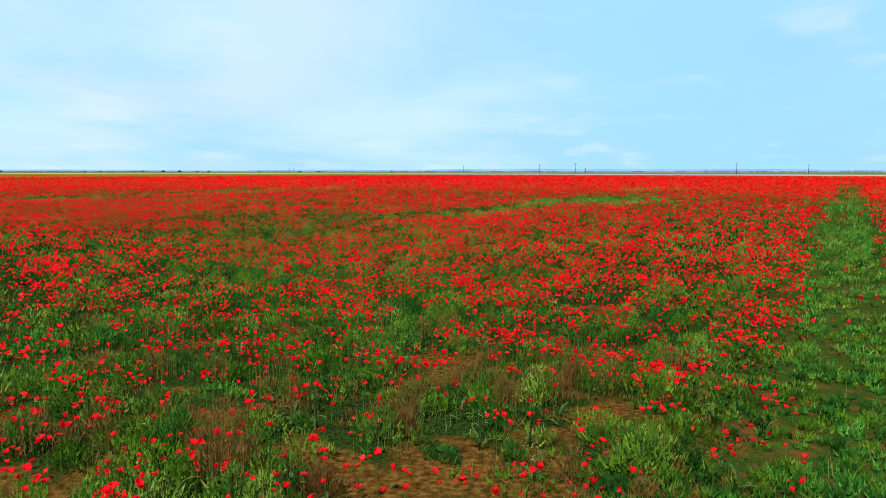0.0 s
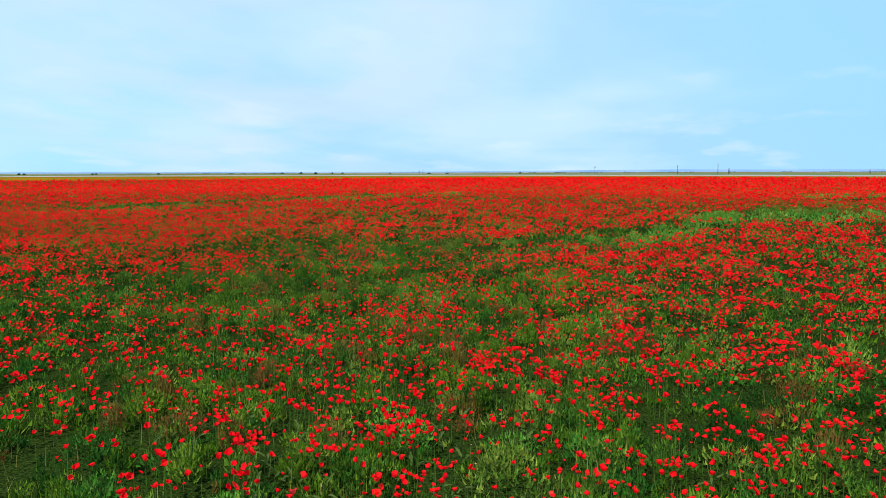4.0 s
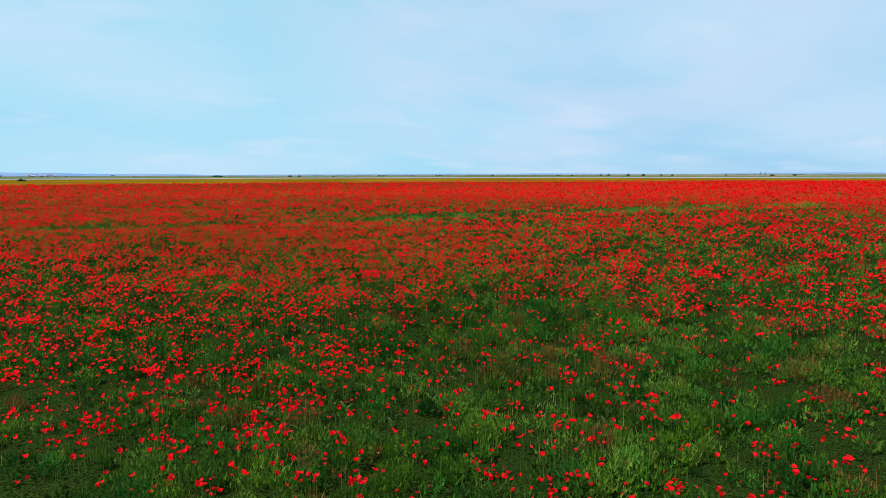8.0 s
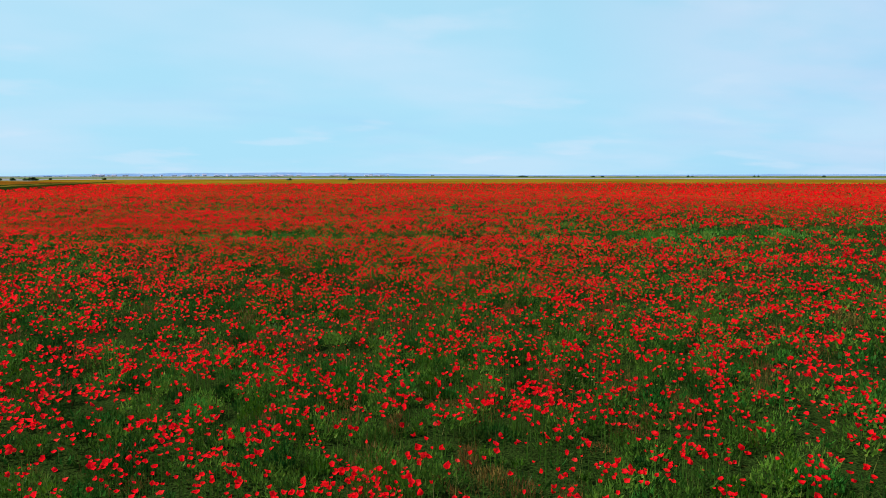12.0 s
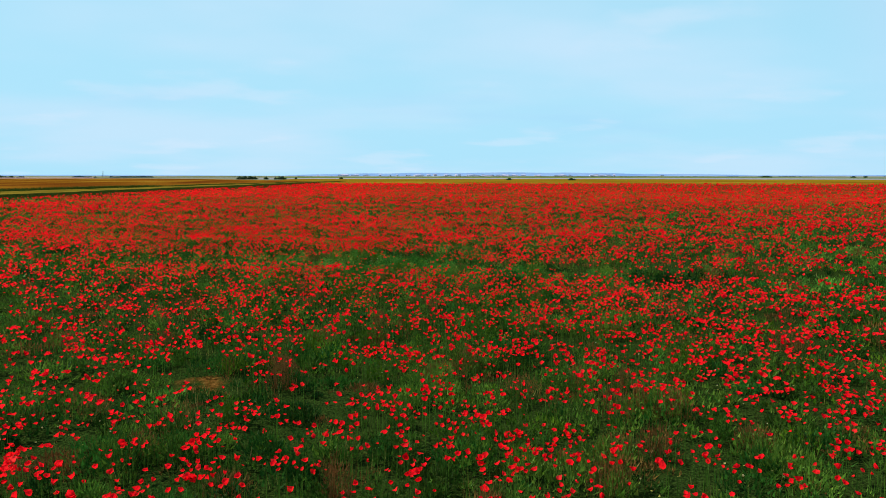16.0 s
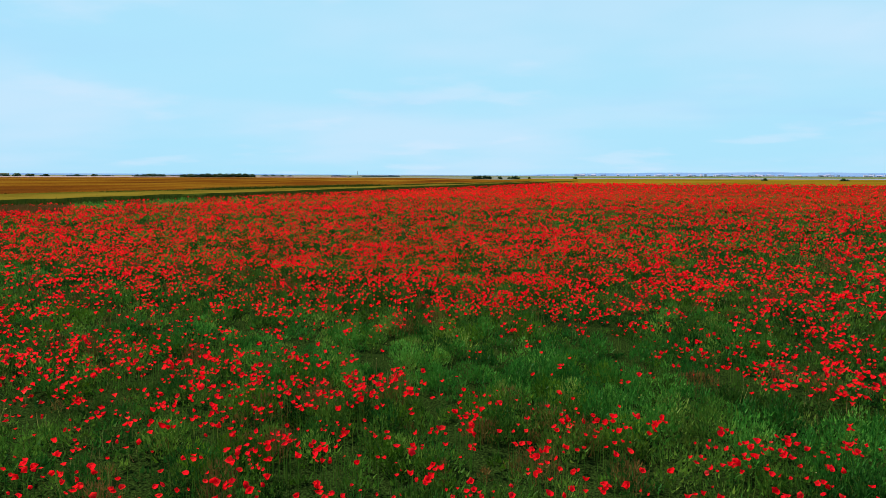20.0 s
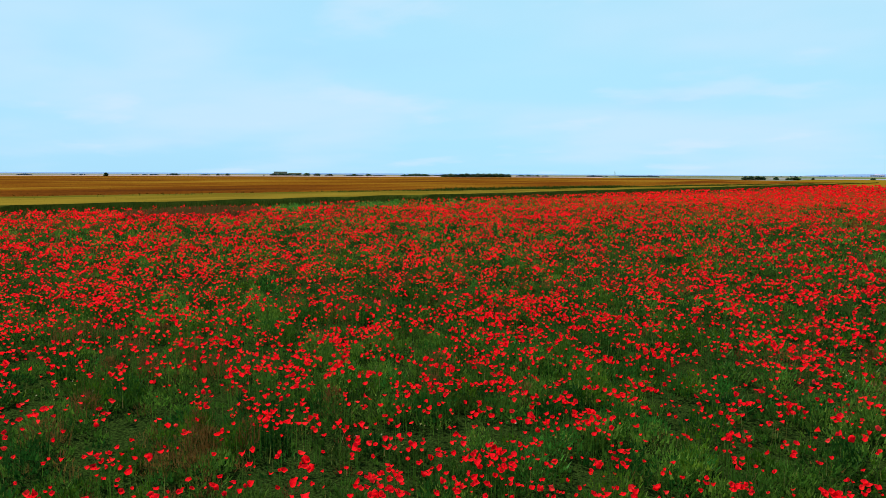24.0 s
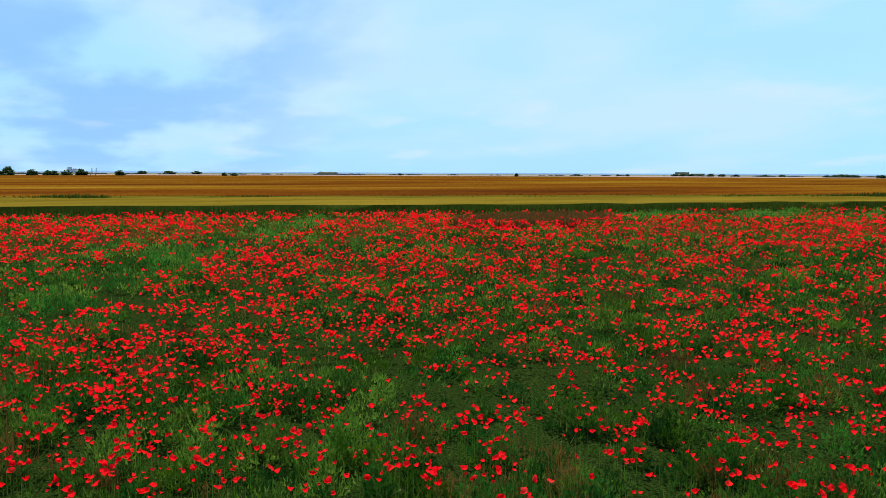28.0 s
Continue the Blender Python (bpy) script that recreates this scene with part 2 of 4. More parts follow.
def field_colour(N, L):
    # trodden soil under thin herbs; far off the blossom closes over it
    soil = ramp_node(N, [(0.30, (0.026, 0.014, 0.003)), (0.5, (0.080, 0.039, 0.008)), (0.70, (0.165, 0.080, 0.020))])
    L(noise_node(N, L, 11.0, 10), soil.inputs[0])
    # herb green kept near black: shade between the plants put into its colour
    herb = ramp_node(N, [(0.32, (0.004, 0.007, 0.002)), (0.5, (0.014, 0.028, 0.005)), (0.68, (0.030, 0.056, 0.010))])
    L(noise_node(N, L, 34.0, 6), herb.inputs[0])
    bare = N("ShaderNodeAttribute")
    bare.attribute_name = "bare"
    thin = N("ShaderNodeMath")
    thin.operation = "SUBTRACT"
    L(noise_node(N, L, 1.6, 5), thin.inputs[0]), L(bare.outputs["Fac"], thin.inputs[1])
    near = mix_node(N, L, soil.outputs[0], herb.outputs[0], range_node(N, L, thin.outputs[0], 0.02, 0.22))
    # short trodden turf of the track, with soil showing through
    turf = ramp_node(N, [(0.34, (0.10, 0.050, 0.013)), (0.44, (0.050, 0.046, 0.009)), (0.54, (0.018, 0.046, 0.006)), (0.70, (0.034, 0.085, 0.010))])
    L(noise_node(N, L, 4.0, 9), turf.inputs[0])
    lane = N("ShaderNodeAttribute")
    lane.attribute_name = "turf"
    near = mix_node(N, L, near, turf.outputs[0], lane.outputs["Fac"])
    red = ramp_node(N, [(0.25, (0.17, 0.026, 0.005)), (0.5, (0.34, 0.023, 0.008)), (0.75, (0.50, 0.021, 0.009))])
    L(noise_node(N, L, 0.22, 8), red.inputs[0])
    streak = range_node(N, L, noise_node(N, L, 0.05, 6, (1.0, 0.35, 1.0), 35), 0.54, 0.72)
    red2 = mix_node(N, L, red.outputs[0], (0.15, 0.06, 0.012), streak)
    at = N("ShaderNodeAttribute")
    at.attribute_name = "bloom"
    return mix_node(N, L, near, red2, at.outputs["Fac"])


def far_colour(N, L):
    v = N("ShaderNodeTexVoronoi")
    v.feature, v.inputs["Scale"].default_value = "F1", 0.0035
    g, mp = N("ShaderNodeNewGeometry"), N("ShaderNodeMapping")
    mp.inputs["Rotation"].default_value = (0, 0, radians(28))
    mp.inputs["Scale"].default_value = (1, 0.45, 1)
    v.distance = "CHEBYCHEV"
    L(g.outputs["Position"], mp.inputs[0]), L(mp.outputs[0], v.inputs["Vector"])
    s = N("ShaderNodeSeparateColor")
    L(v.outputs["Color"], s.inputs[0])
    r = ramp_node(N, [(0.0, (0.07, 0.10, 0.035)), (0.3, (0.14, 0.13, 0.05)), (0.5, (0.26, 0.24, 0.20)), (0.7, (0.11, 0.13, 0.07)), (1.0, (0.17, 0.17, 0.14))])
    L(s.outputs[0], r.inputs[0])
    return mix_node(N, L, r.outputs[0], range_node(N, L, noise_node(N, L, 0.01, 5), 0.3, 0.7, 0.8, 1.2), 0.7, "MULTIPLY")


def ripe_colour(N, L):
    a = ramp_node(N, [(0.32, (0.060, 0.018, 0.004)), (0.46, (0.115, 0.036, 0.004)), (0.56, (0.16, 0.070, 0.006)), (0.68, (0.21, 0.115, 0.012))])
    L(noise_node(N, L, 0.035, 8, (0.22, 1.0, 1.0), 14), a.inputs[0])
    f = range_node(N, L, noise_node(N, L, 1.3, 5), 0.3, 0.7, 0.7, 1.25)
    return mix_node(N, L, a.outputs[0], f, 1.0, "MULTIPLY")


def tone(a, b, scale, lo=0.35, hi=0.65, stretch=None):
    def build(N, L):
        return mix_node(N, L, a, b, range_node(N, L, noise_node(N, L, scale, 5, stretch, 15), lo, hi))
    return build


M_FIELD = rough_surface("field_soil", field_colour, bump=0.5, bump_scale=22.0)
M_FAR = rough_surface("far_land", far_colour)
M_RIPE = rough_surface("ripe_field", ripe_colour, bump=0.8, bump_scale=1.5)
M_BARLEY_TOP = rough_surface("barley_top", tone((0.110, 0.078, 0.008), (0.175, 0.122, 0.014), 0.12, stretch=(0.3, 1, 1)), bump=0.8, bump_scale=3.0)
M_VERGE = rough_surface("verge", tone((0.055, 0.078, 0.008), (0.110, 0.115, 0.014), 0.5), bump=0.8, bump_scale=3.0)
M_WEEDY = rough_surface("weedy_verge", tone((0.060, 0.062, 0.007), (0.125, 0.090, 0.010), 0.10, stretch=(0.3, 1, 1)), bump=0.8, bump_scale=2.0)
M_OLIVE = rough_surface("olive_strip", tone((0.13, 0.065, 0.004), (0.20, 0.130, 0.010), 0.02))
M_FRESH = rough_surface("green_crop", tone((0.07, 0.12, 0.03), (0.11, 0.15, 0.05), 0.02))
M_STUBBLE = rough_surface("stubble", tone((0.19, 0.19, 0.23), (0.28, 0.27, 0.32), 0.01))
M_PINK = rough_surface("fallow", tone((0.30, 0.20, 0.19), (0.38, 0.27, 0.26), 0.01))
# blue of the distance haze is mixed into the hill colour
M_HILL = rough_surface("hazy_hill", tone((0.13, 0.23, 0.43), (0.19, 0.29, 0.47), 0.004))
# walls and roofs carry a lilac tint for the haze in front of them
M_HAZY_PLASTER = rough_surface("hazy_plaster", tone((0.44, 0.48, 0.72), (0.66, 0.68, 0.84), 0.05))
M_HAZY_ROOF = rough_surface("roof", tone((0.34, 0.35, 0.55), (0.46, 0.42, 0.54), 0.05))
M_DARKWALL = rough_surface("shed_wall", tone((0.16, 0.17, 0.12), (0.21, 0.21, 0.15), 0.3))
M_BARK = rough_surface("bark", tone((0.05, 0.035, 0.025), (0.09, 0.07, 0.05), 2.0))
M_POLE = rough_surface("pole_concrete", tone((0.10, 0.11, 0.15), (0.14, 0.15, 0.19), 0.5))

# ---- helpers for meshes ----
rng = np.random.default_rng(7)


def mesh_from(name, verts, tris, mat, smooth=False):
    me = bpy.data.meshes.new(name)
    verts, tris = np.asarray(verts, np.float32), np.asarray(tris, np.int32)
    me.vertices.add(len(verts))
    me.vertices.foreach_set("co", verts.ravel())
    me.loops.add(tris.size)
    me.loops.foreach_set("vertex_index", tris.ravel())
    me.polygons.add(len(tris))
    k = tris.shape[1]
    me.polygons.foreach_set("loop_start", np.arange(0, tris.size, k, dtype=np.int32))
    me.polygons.foreach_set("loop_total", np.full(len(tris), k, np.int32))
    if smooth:
        me.polygons.foreach_set("use_smooth", np.ones(len(tris), bool))
    me.materials.append(mat)
    me.update(calc_edges=True)
    return me


def part(name, bm, mat, parent=None, label=""):
    if isinstance(bm, bpy.types.Mesh):
        me = bm
    else:
        me = bpy.data.meshes.new(name)
        bm.to_mesh(me)
        bm.free()
        me.materials.append(mat)
    ob = new(name, me)
    ob.parent = parent
    if label:
        ob["label"] = label
    return ob


def value_noise(x, y, scale, seed):
    x, y = np.asarray(x) * scale + seed * 17.3, np.asarray(y) * scale - seed * 9.1
    xi, yi = np.floor(x).astype(np.int64), np.floor(y).astype(np.int64)
    u, v = x - xi, y - yi
    u, v = u * u * (3 - 2 * u), v * v * (3 - 2 * v)

    def h(a, b):
        n = (a * 374761393 + b * 668265263 + seed * 362437) & 0xFFFFFFFF
        n = ((n ^ (n >> 13)) * 1274126177) & 0xFFFFFFFF
        n = ((n ^ (n >> 16)) * 2246822519) & 0xFFFFFFFF
        return ((n ^ (n >> 15)) & 0xFFFFFF) / 0xFFFFFF

    return (h(xi, yi) * (1 - u) + h(xi + 1, yi) * u) * (1 - v) + (h(xi, yi + 1) * (1 - u) + h(xi + 1, yi + 1) * u) * v


def fbm(x, y, scale, seed, octaves=3):
    s, a, t = 0, 1.0, 0
    for k in range(octaves):
        s, t = s + a * value_noise(x, y, scale * 2 ** k, seed + k), t + a
        a *= 0.55
    return s / t


# ---- plan of the field ----
# stations of the flight line (x, y, heading in degrees left of +y): plants are finer where it passes
STATIONS = [(0.4, 4.1, 4), (-0.2, 10.5, 6), (-1.2, 17.7, 14), (-2.2, 23.2, 24), (-3.9, 28.7, 34), (-7.3, 35.3, 47), (-10.6, 39.6, 56), (-14.4, 43.3, 65), (-19, 46.7, 72),
            (-27.4, 50.6, 83), (-34.5, 52.4, 92), (-41.7, 52.9, 101), (-47, 52.5, 109), (-55.6, 51.1, 122), (-61.3, 48.7, 138), (-64.8, 46.6, 153)]
# ellipses: x, y, half length, half width, direction, share of flowers left, share of soft green
PATCHES = [(9.5, 71, 8.5, 5.0, 50, 0.02, 1.0), (13.5, 76, 5, 4.5, 0, 0.03, 1.0), (27, 117, 9, 4, 40, 0.1, 1.0), (0.5, 55, 8.5, 2.2, 62, 0.15, 0.8), (-6.5, 46.5, 6, 2.0, 45, 0.40, 0.6),
           (-12.5, 47.5, 4.5, 1.3, 0, 0.45, 0.5), (-10.0, 36.5, 6.5, 3.2, 75, 0.62, 0.15), (-9.0, 44.5, 7.5, 3.2, 20, 0.45, 0.12), (-15.5, 45.0, 4.5, 2.0, 50, 0.50, 0.10), (-9.5, 34.5, 4.5, 2.2, 30, 0.45, 0.15),
           (-12.0, 31.5, 5, 2.6, 60, 0.70, 0.1), (-55.2, 48.0, 3.4, 1.6, 65, 0.55, 0.6), (-54.6, 52.4, 3.4, 1.9, 72, 0.32, 0.8), (-57.0, 55.4, 3.0, 1.4, 15, 0.45, 0.6)]
PATCHES += [(-103.5, 51.6, 3.0, 2.4, 85, 0.0, 0.5), (-93.0, 5.0, 6.5, 4.0, 14, 0.05, -1.0), (-104, 4.6, 5, 2.6, 20, 0.03, 1.0), (-114, 7.6, 7.5, 2.8, 22, 0.03, 1.0), (-123, 11.0, 5, 2.0, 22, 0.05, 1.0), (-109, 39, 4.5, 1.2, 80, 0.25, 0.6),
           (-38.2, 49, 2.2, 1.6, 70, 0.5, 0.0), (1.5, 12, 4, 4.0, 80, 0.80, -0.3), (-3.5, 12.5, 3.5, 2.5, 10, 0.7, -0.4), (-1.5, 23, 3.5, 1.6, 60, 0.7, 0.2),
           (-70, 39, 9, 7, 60, 1.25, 0.1), (-26, 46, 9, 5, 60, 1.15, 0.0), (-42, 55, 6, 3.5, 20, 1.25, 0.0)]
# bare tracks and strips: points, half width, share of flowers left, soft green
STRIPS = [([(1.8, 5.5), (6.2, 15), (11.0, 26), (19.2, 43.3), (68.6, 146), (98, 211)], 1.25, 0.05, 0.50),
          ([(-54.6, 43.0), (-54.4, 47.2), (-53.4, 50.0)], 1.0, 0.28, 0.8),
          ([(-53.4, 51.0), (-51.4, 54.8), (-49.4, 58.5), (-47.6, 62.6), (-45.2, 66.5), (-44.2, 70.3)], 1.30, 0.10, 0.9),
          ([(-44.2, 70.3), (-42.6, 78), (-40.4, 84), (-34.6, 94.8), (-32.6, 101.8), (-24, 118)], 2.3, 0.06, 0.9),
          ([(-60.5, 35), (-63.0, 29), (-66.1, 22.5), (-69.6, 14.5), (-73.6, 8.2), (-80, -2)], 1.5, 0.14, 0.8),
          ([(-61, 26), (-64.5, 17), (-69, 8)], 0.9, 0.35, 0.7)]
# deeper green growth, and hollow shade painted as tone: x, y, radius, how deep
SHADY = [(-13, 44, 7, 0.05), (-18, 47, 5, 0.06), (-55.5, 58, 3, 0.12), (-48.3, 61.2, 1.9, 0.4), (-45.0, 68.0, 1.8, 0.3), (-43.2, 76.0, 2.4, 0.3), (-40.3, 83.5, 2.6, 0.3), (-38.6, 49.8, 1.0, 0.3), (-94, 5, 4, 0.1)]
BARE = [(-44.5, 51.8, 1.0), (-47.7, 59.7, 1.1), (-39.2, 48.2, 1.3), (-37.8, 50.1, 0.6), (-12.7, 45.2, 0.55), (-13.9, 46.6, 0.5), (-9.6, 35.8, 0.5), (-4.5, 37.2, 0.5), (-16.8, 46.2, 0.4),
        (-3.7, 13.8, 0.45), (-2.3, 13.1, 0.4), (-1.1, 11.0, 0.4), (-1.0, 14.4, 0.35), (-5.4, 18.7, 0.7), (-3.8, 17.9, 0.6), (-2.1, 17.7, 0.4), (-1.8, 19.5, 0.3), (-5.7, 12.6, 0.5)]


def gold_line(x):
    """The border of the poppy field towards the ripe crops: y over x."""
    line = np.interp(-np.asarray(x, float), [-60, 0, 59, 78, 88, 100, 126, 137, 168, 191, 228, 285, 420], [-41, -26, -12.5, -8.3, -5.8, -2.3, 2.5, 5.1, 10.7, 15, 22, 32, 56])
    return line - 0.8 + 0.4 * np.sin(np.asarray(x) * 0.11)


def barley_depth(x):
    return np.interp(-np.asarray(x, float), [58, 130, 174, 300], [25, 21.5, 16, 8])


def sight(x, y):
    """How far off the flight line a place is looked at."""
    best = np.full(np.shape(x), 1e9)
    for sx, sy, h in STATIONS:
        dx, dy = x - sx, y - sy
        d = np.hypot(dx, dy)
        a = np.abs((np.degrees(np.arctan2(-dx, dy)) - h + 180) % 360 - 180)
        e = np.where(a < 40, d, np.minimum(d * (1 + (a - 40) * 0.03) + (a - 40) * 0.5, d + 42))
        best = np.minimum(best, e)
    return best


def near_strip(x, y, pts):
    best = np.full(np.shape(x), 1e9)
    for (ax, ay), (bx, by) in zip(pts, pts[1:]):
        ux, uy = bx - ax, by - ay
        k = np.clip(((x - ax) * ux + (y - ay) * uy) / (ux * ux + uy * uy), 0, 1)
        best = np.minimum(best, np.hypot(x - ax - k * ux, y - ay - k * uy))
    return best


def trodden(x, y):
    """The worn part of the track beside the first metres of the flight: small tufts on brown soil."""
    wob = (fbm(x, y, 0.35, 31) - 0.5) * 1.6
    return np.clip((2.8 + wob - near_strip(x, y, STRIPS[0][0])) / 1.0, 0, 1) * np.clip((40 - y) / 14, 0, 1)


def cover(x, y):
    """Flowers (share), soft green (-1 dry .. 1 lush) and plants (share) at places of the field."""
    wob = (fbm(x, y, 0.35, 31) - 0.5) * 1.6
    fl = np.clip(0.72 + (fbm(x, y, 0.13, 3, 4) - 0.46) * 1.1, 0.48, 1.05) * np.clip((fbm(x, y, 1.1, 11, 2) - 0.10) * 1.9, 0.35, 1.5)
    open_ground = np.clip((30 - y) / 8, 0, 1) * (x > -14)
    fl = fl * (1 + open_ground * (np.clip((fbm(x, y, 0.55, 19, 2) - 0.22) * 3.6, 0.25, 1.9) - 1))
    soft = np.zeros(np.shape(x))
    for px, py, a, b, ang, left, g in PATCHES:
        c, s = math.cos(radians(ang)), math.sin(radians(ang))
        u, v = ((x - px) * c + (y - py) * s) / a, (-(x - px) * s + (y - py) * c) / b
        k = np.clip((1.25 + wob * 0.5 - np.hypot(u, v)) / 0.5, 0, 1)
        fl, soft = fl * (1 - k * (1 - left)), np.where(k > 0.05, soft * (1 - k) + g * k, soft)
    for pts, w, left, lush in STRIPS:
        k = np.clip((w * (1.3 + wob * 0.6) - near_strip(x, y, pts)) / (0.5 * w), 0, 1)
        fl, soft = fl * (1 - k * (1 - left)), soft * (1 - k) + lush * k
    early = np.clip((22 - y) / 16, 0, 1)
    plants = np.clip(0.45 + (fbm(x, y, 0.8, 51, 3) - 0.30 - 0.10 * early) * (2.4 + 1.2 * early), 0.50 - 0.36 * early, 1.2)
    plants = plants * (1 - 0.15 * early)
    fl = fl * (1 + 0.48 * np.clip((75 - y) / 25, 0, 1) * np.clip((x + 12) / 6, 0, 1)) * (1.0 + 0.25 * np.clip((-x - 18) / 8, 0, 1) * np.clip((x + 52) / 6, 0, 1) + 0.25 * np.clip((-x - 59) / 3, 0, 1) * np.clip((x + 78) / 8, 0, 1)) * (1 - 0.40 * np.clip((-x - 85) / 60, 0, 1) * np.clip((y - gold_line(x) - 30) / 30, 0, 1))
    worn = trodden(x, y)
    plants = np.clip(plants, 0.20 + 0.25 * worn, 1.2 - 0.35 * worn)
    for bx, by, r in BARE:
        k = np.clip((r * (1.1 + wob) - np.hypot(x - bx, (y - by) * 1.3)) / (0.4 * r), 0, 1)
        plants, fl = plants * (1 - 0.76 * k), fl * (1 - 0.85 * k)
    rim = y - gold_line(x)
    return fl * np.clip((rim - 2.0) / 4.0, 0, 1), soft, plants * (rim > 0.4)


def relief(x, y):
    r = np.hypot(x + 35, y - 35)
    return (fbm(x, y, 0.25, 71) - 0.5) * 0.10 * np.clip((300 - r) / 200, 0, 1)


RIM = [(-63.2, 360), (-32.0, 400), (-0.7, 400), (35.8, 325), (68.1, 295), (96.3, 280), (187.0, 300)]


def far_rim(x, y):
    """Distance of the far border of the poppies from the middle of the flight, by bearing."""
    b = np.degrees(np.arctan2(-(np.asarray(x) + 35), np.asarray(y) - 35))
    return np.interp(b, [q[0] for q in RIM], [q[1] for q in RIM])


# ---- ground ----
FIELD_EDGE = 470.0


def ground_sheet():
    rings = np.concatenate([[0.0], np.arange(0.5, 75, 0.9), np.arange(75, 160, 2.5), np.geomspace(160, 4900, 46)])
    n = 400
    ang = np.linspace(0, 2 * np.pi, n, endpoint=False)
    R, A = np.meshgrid(rings, ang, indexing="ij")
    X, Y = (-35 + R * np.cos(A)).ravel(), (35 + R * np.sin(A)).ravel()
    Z = relief(X, Y)
    m = len(rings)
    i, j = np.meshgrid(np.arange(m - 1), np.arange(n), indexing="ij")
    a, b = (i * n + j).ravel(), (i * n + (j + 1) % n).ravel()
    quads = np.stack([a, a + n, b + n, b], 1)
    verts = np.stack([X, Y, Z], 1)
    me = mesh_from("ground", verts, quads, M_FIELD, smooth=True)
    me.materials.append(M_FAR)
    far = (R[1:, 0] > FIELD_EDGE)[:, None].repeat(n, 1).ravel()
    me.polygons.foreach_set("material_index", far.astype(np.int32))
    at = me.attributes.new("bloom", "FLOAT", "POINT")
    fl, soft, pl = cover(X, Y)
    d = np.min([np.hypot(X - q[0], Y - q[1]) for q in STATIONS], axis=0)
    at.data.foreach_set("value", (np.clip((d - 36) / 60, 0, 1) * np.clip(0.25 + 1.6 * fl, 0, 1) * np.clip(1.2 - 1.2 * soft, 0, 1) * np.clip((Y - gold_line(X) - 2) / 4, 0, 1) * (1 - 0.50 * np.clip((-X - 120) / 80, 0, 1))).astype(np.float32))
    at3 = me.attributes.new("turf", "FLOAT", "POINT")
    at3.data.foreach_set("value", 0.85 * np.clip((2.4 - near_strip(X, Y, STRIPS[0][0])) / 1.2, 0, 1).astype(np.float32))
    at2 = me.attributes.new("bare", "FLOAT", "POINT")
    at2.data.foreach_set("value", np.clip(0.62 - pl * 0.98 + 0.50 * np.clip((24 - Y) / 14, 0, 1) * (np.hypot(X - 2, Y - 6) < 22), 0, 0.55).astype(np.float32))
    return me


ground = tagged(new("ground", ground_sheet()), "brown field soil with thin herbs reaching the horizon", "ground", kind="structure")


def crop_slab(name, pts_in, pts_out, height, mat, label, steps=60, category="field", side=None):
    """A standing crop between two border lines, with an uneven top and real sides."""
    bm = bmesh.new()
    rows = []
    for k in range(steps + 1):
        t = k / steps
        cols = []
        for w in (0.0, 0.02, 0.35, 0.65, 0.98, 1.0):
            p = [a * (1 - w) + b * w for a, b in zip(along(pts_in, t), along(pts_out, t))]
            jx, jy = rng.normal(0, 0.25, 2)
            z = -0.05 if w in (0.0, 1.0) else height * rng.uniform(0.93, 1.07)
            cols.append(bm.verts.new((p[0] + jx, p[1] + jy, z)))
        rows.append(cols)
    for a, b in zip(rows, rows[1:]):
        for k in range(5):
            bm.faces.new((a[k], b[k], b[k + 1], a[k + 1]))
    bm.normal_update()
    ob = part(name, bm, mat)
    if side:
        ob.data.materials.append(side)
        for k, p in enumerate(ob.data.polygons):
            p.material_index = 1 if k % 5 in (0, 4) else 0
    return tagged(ob, label, category, kind="structure")


def along(pts, t):
    k = min(int(t * (len(pts) - 1)), len(pts) - 2)
    f = t * (len(pts) - 1) - k
    return [a * (1 - f) + b * f for a, b in zip(pts[k], pts[k + 1])]


def border(rows, n=24):
    """A line on the plan through (bearing, distance) pairs seen from the middle of the flight; bearings in degrees left of +y."""
    b, r = [q[0] for q in rows], [q[1] for q in rows]
    bb = np.linspace(b[0], b[-1], n)
    rr = np.interp(bb, b, r)
    return [(-35 - math.sin(radians(a)) * d, 35 + math.cos(radians(a)) * d) for a, d in zip(bb, rr)]


GX = [40 - 15 * k for k in range(31)]
front = [(x, float(gold_line(x)) - 4.6) for x in GX]
barley_back = [(x - 6, float(gold_line(x) - barley_depth(x))) for x in GX]
weed_front = [(x - 6, float(gold_line(x) - barley_depth(x)) - 0.6) for x in GX]
weed_back = [(x - 7, float(gold_line(x) - barley_depth(x)) - 8.5) for x in GX]
ripe_front = [(x - 7, float(gold_line(x) - barley_depth(x)) - 9.0) for x in GX]
crop_slab("barley_strip", front, barley_back, 0.72, M_BARLEY_TOP, "strip of yellow ripening barley along the poppy field", 110, side=M_VERGE)
crop_slab("weedy_verge", weed_front, weed_back, 0.62, M_WEEDY, "olive green weedy verge behind the barley", 110)
crop_slab("ripe_field", ripe_front, border([(227, 640), (185, 660), (165, 900), (140, 980), (112, 960), (100, 800)]), 0.45, M_RIPE, "wide golden brown ripe field", 120)
crop_slab("olive_strip", border(RIM[:6]), border([(-60, 420), (-30, 450), (0, 500), (35, 600), (66, 640), (93, 640)]), 0.40, M_OLIVE, "olive yellow strip of crop behind the poppies", 90)
crop_slab("stubble_strip", border([(-60, 520), (-20, 540), (20, 680), (60, 760), (96, 760)]), border([(-60, 600), (-20, 640), (20, 800), (60, 920), (96, 880)]), 0.35, M_STUBBLE, "pale stubble strip in the distance", 60)
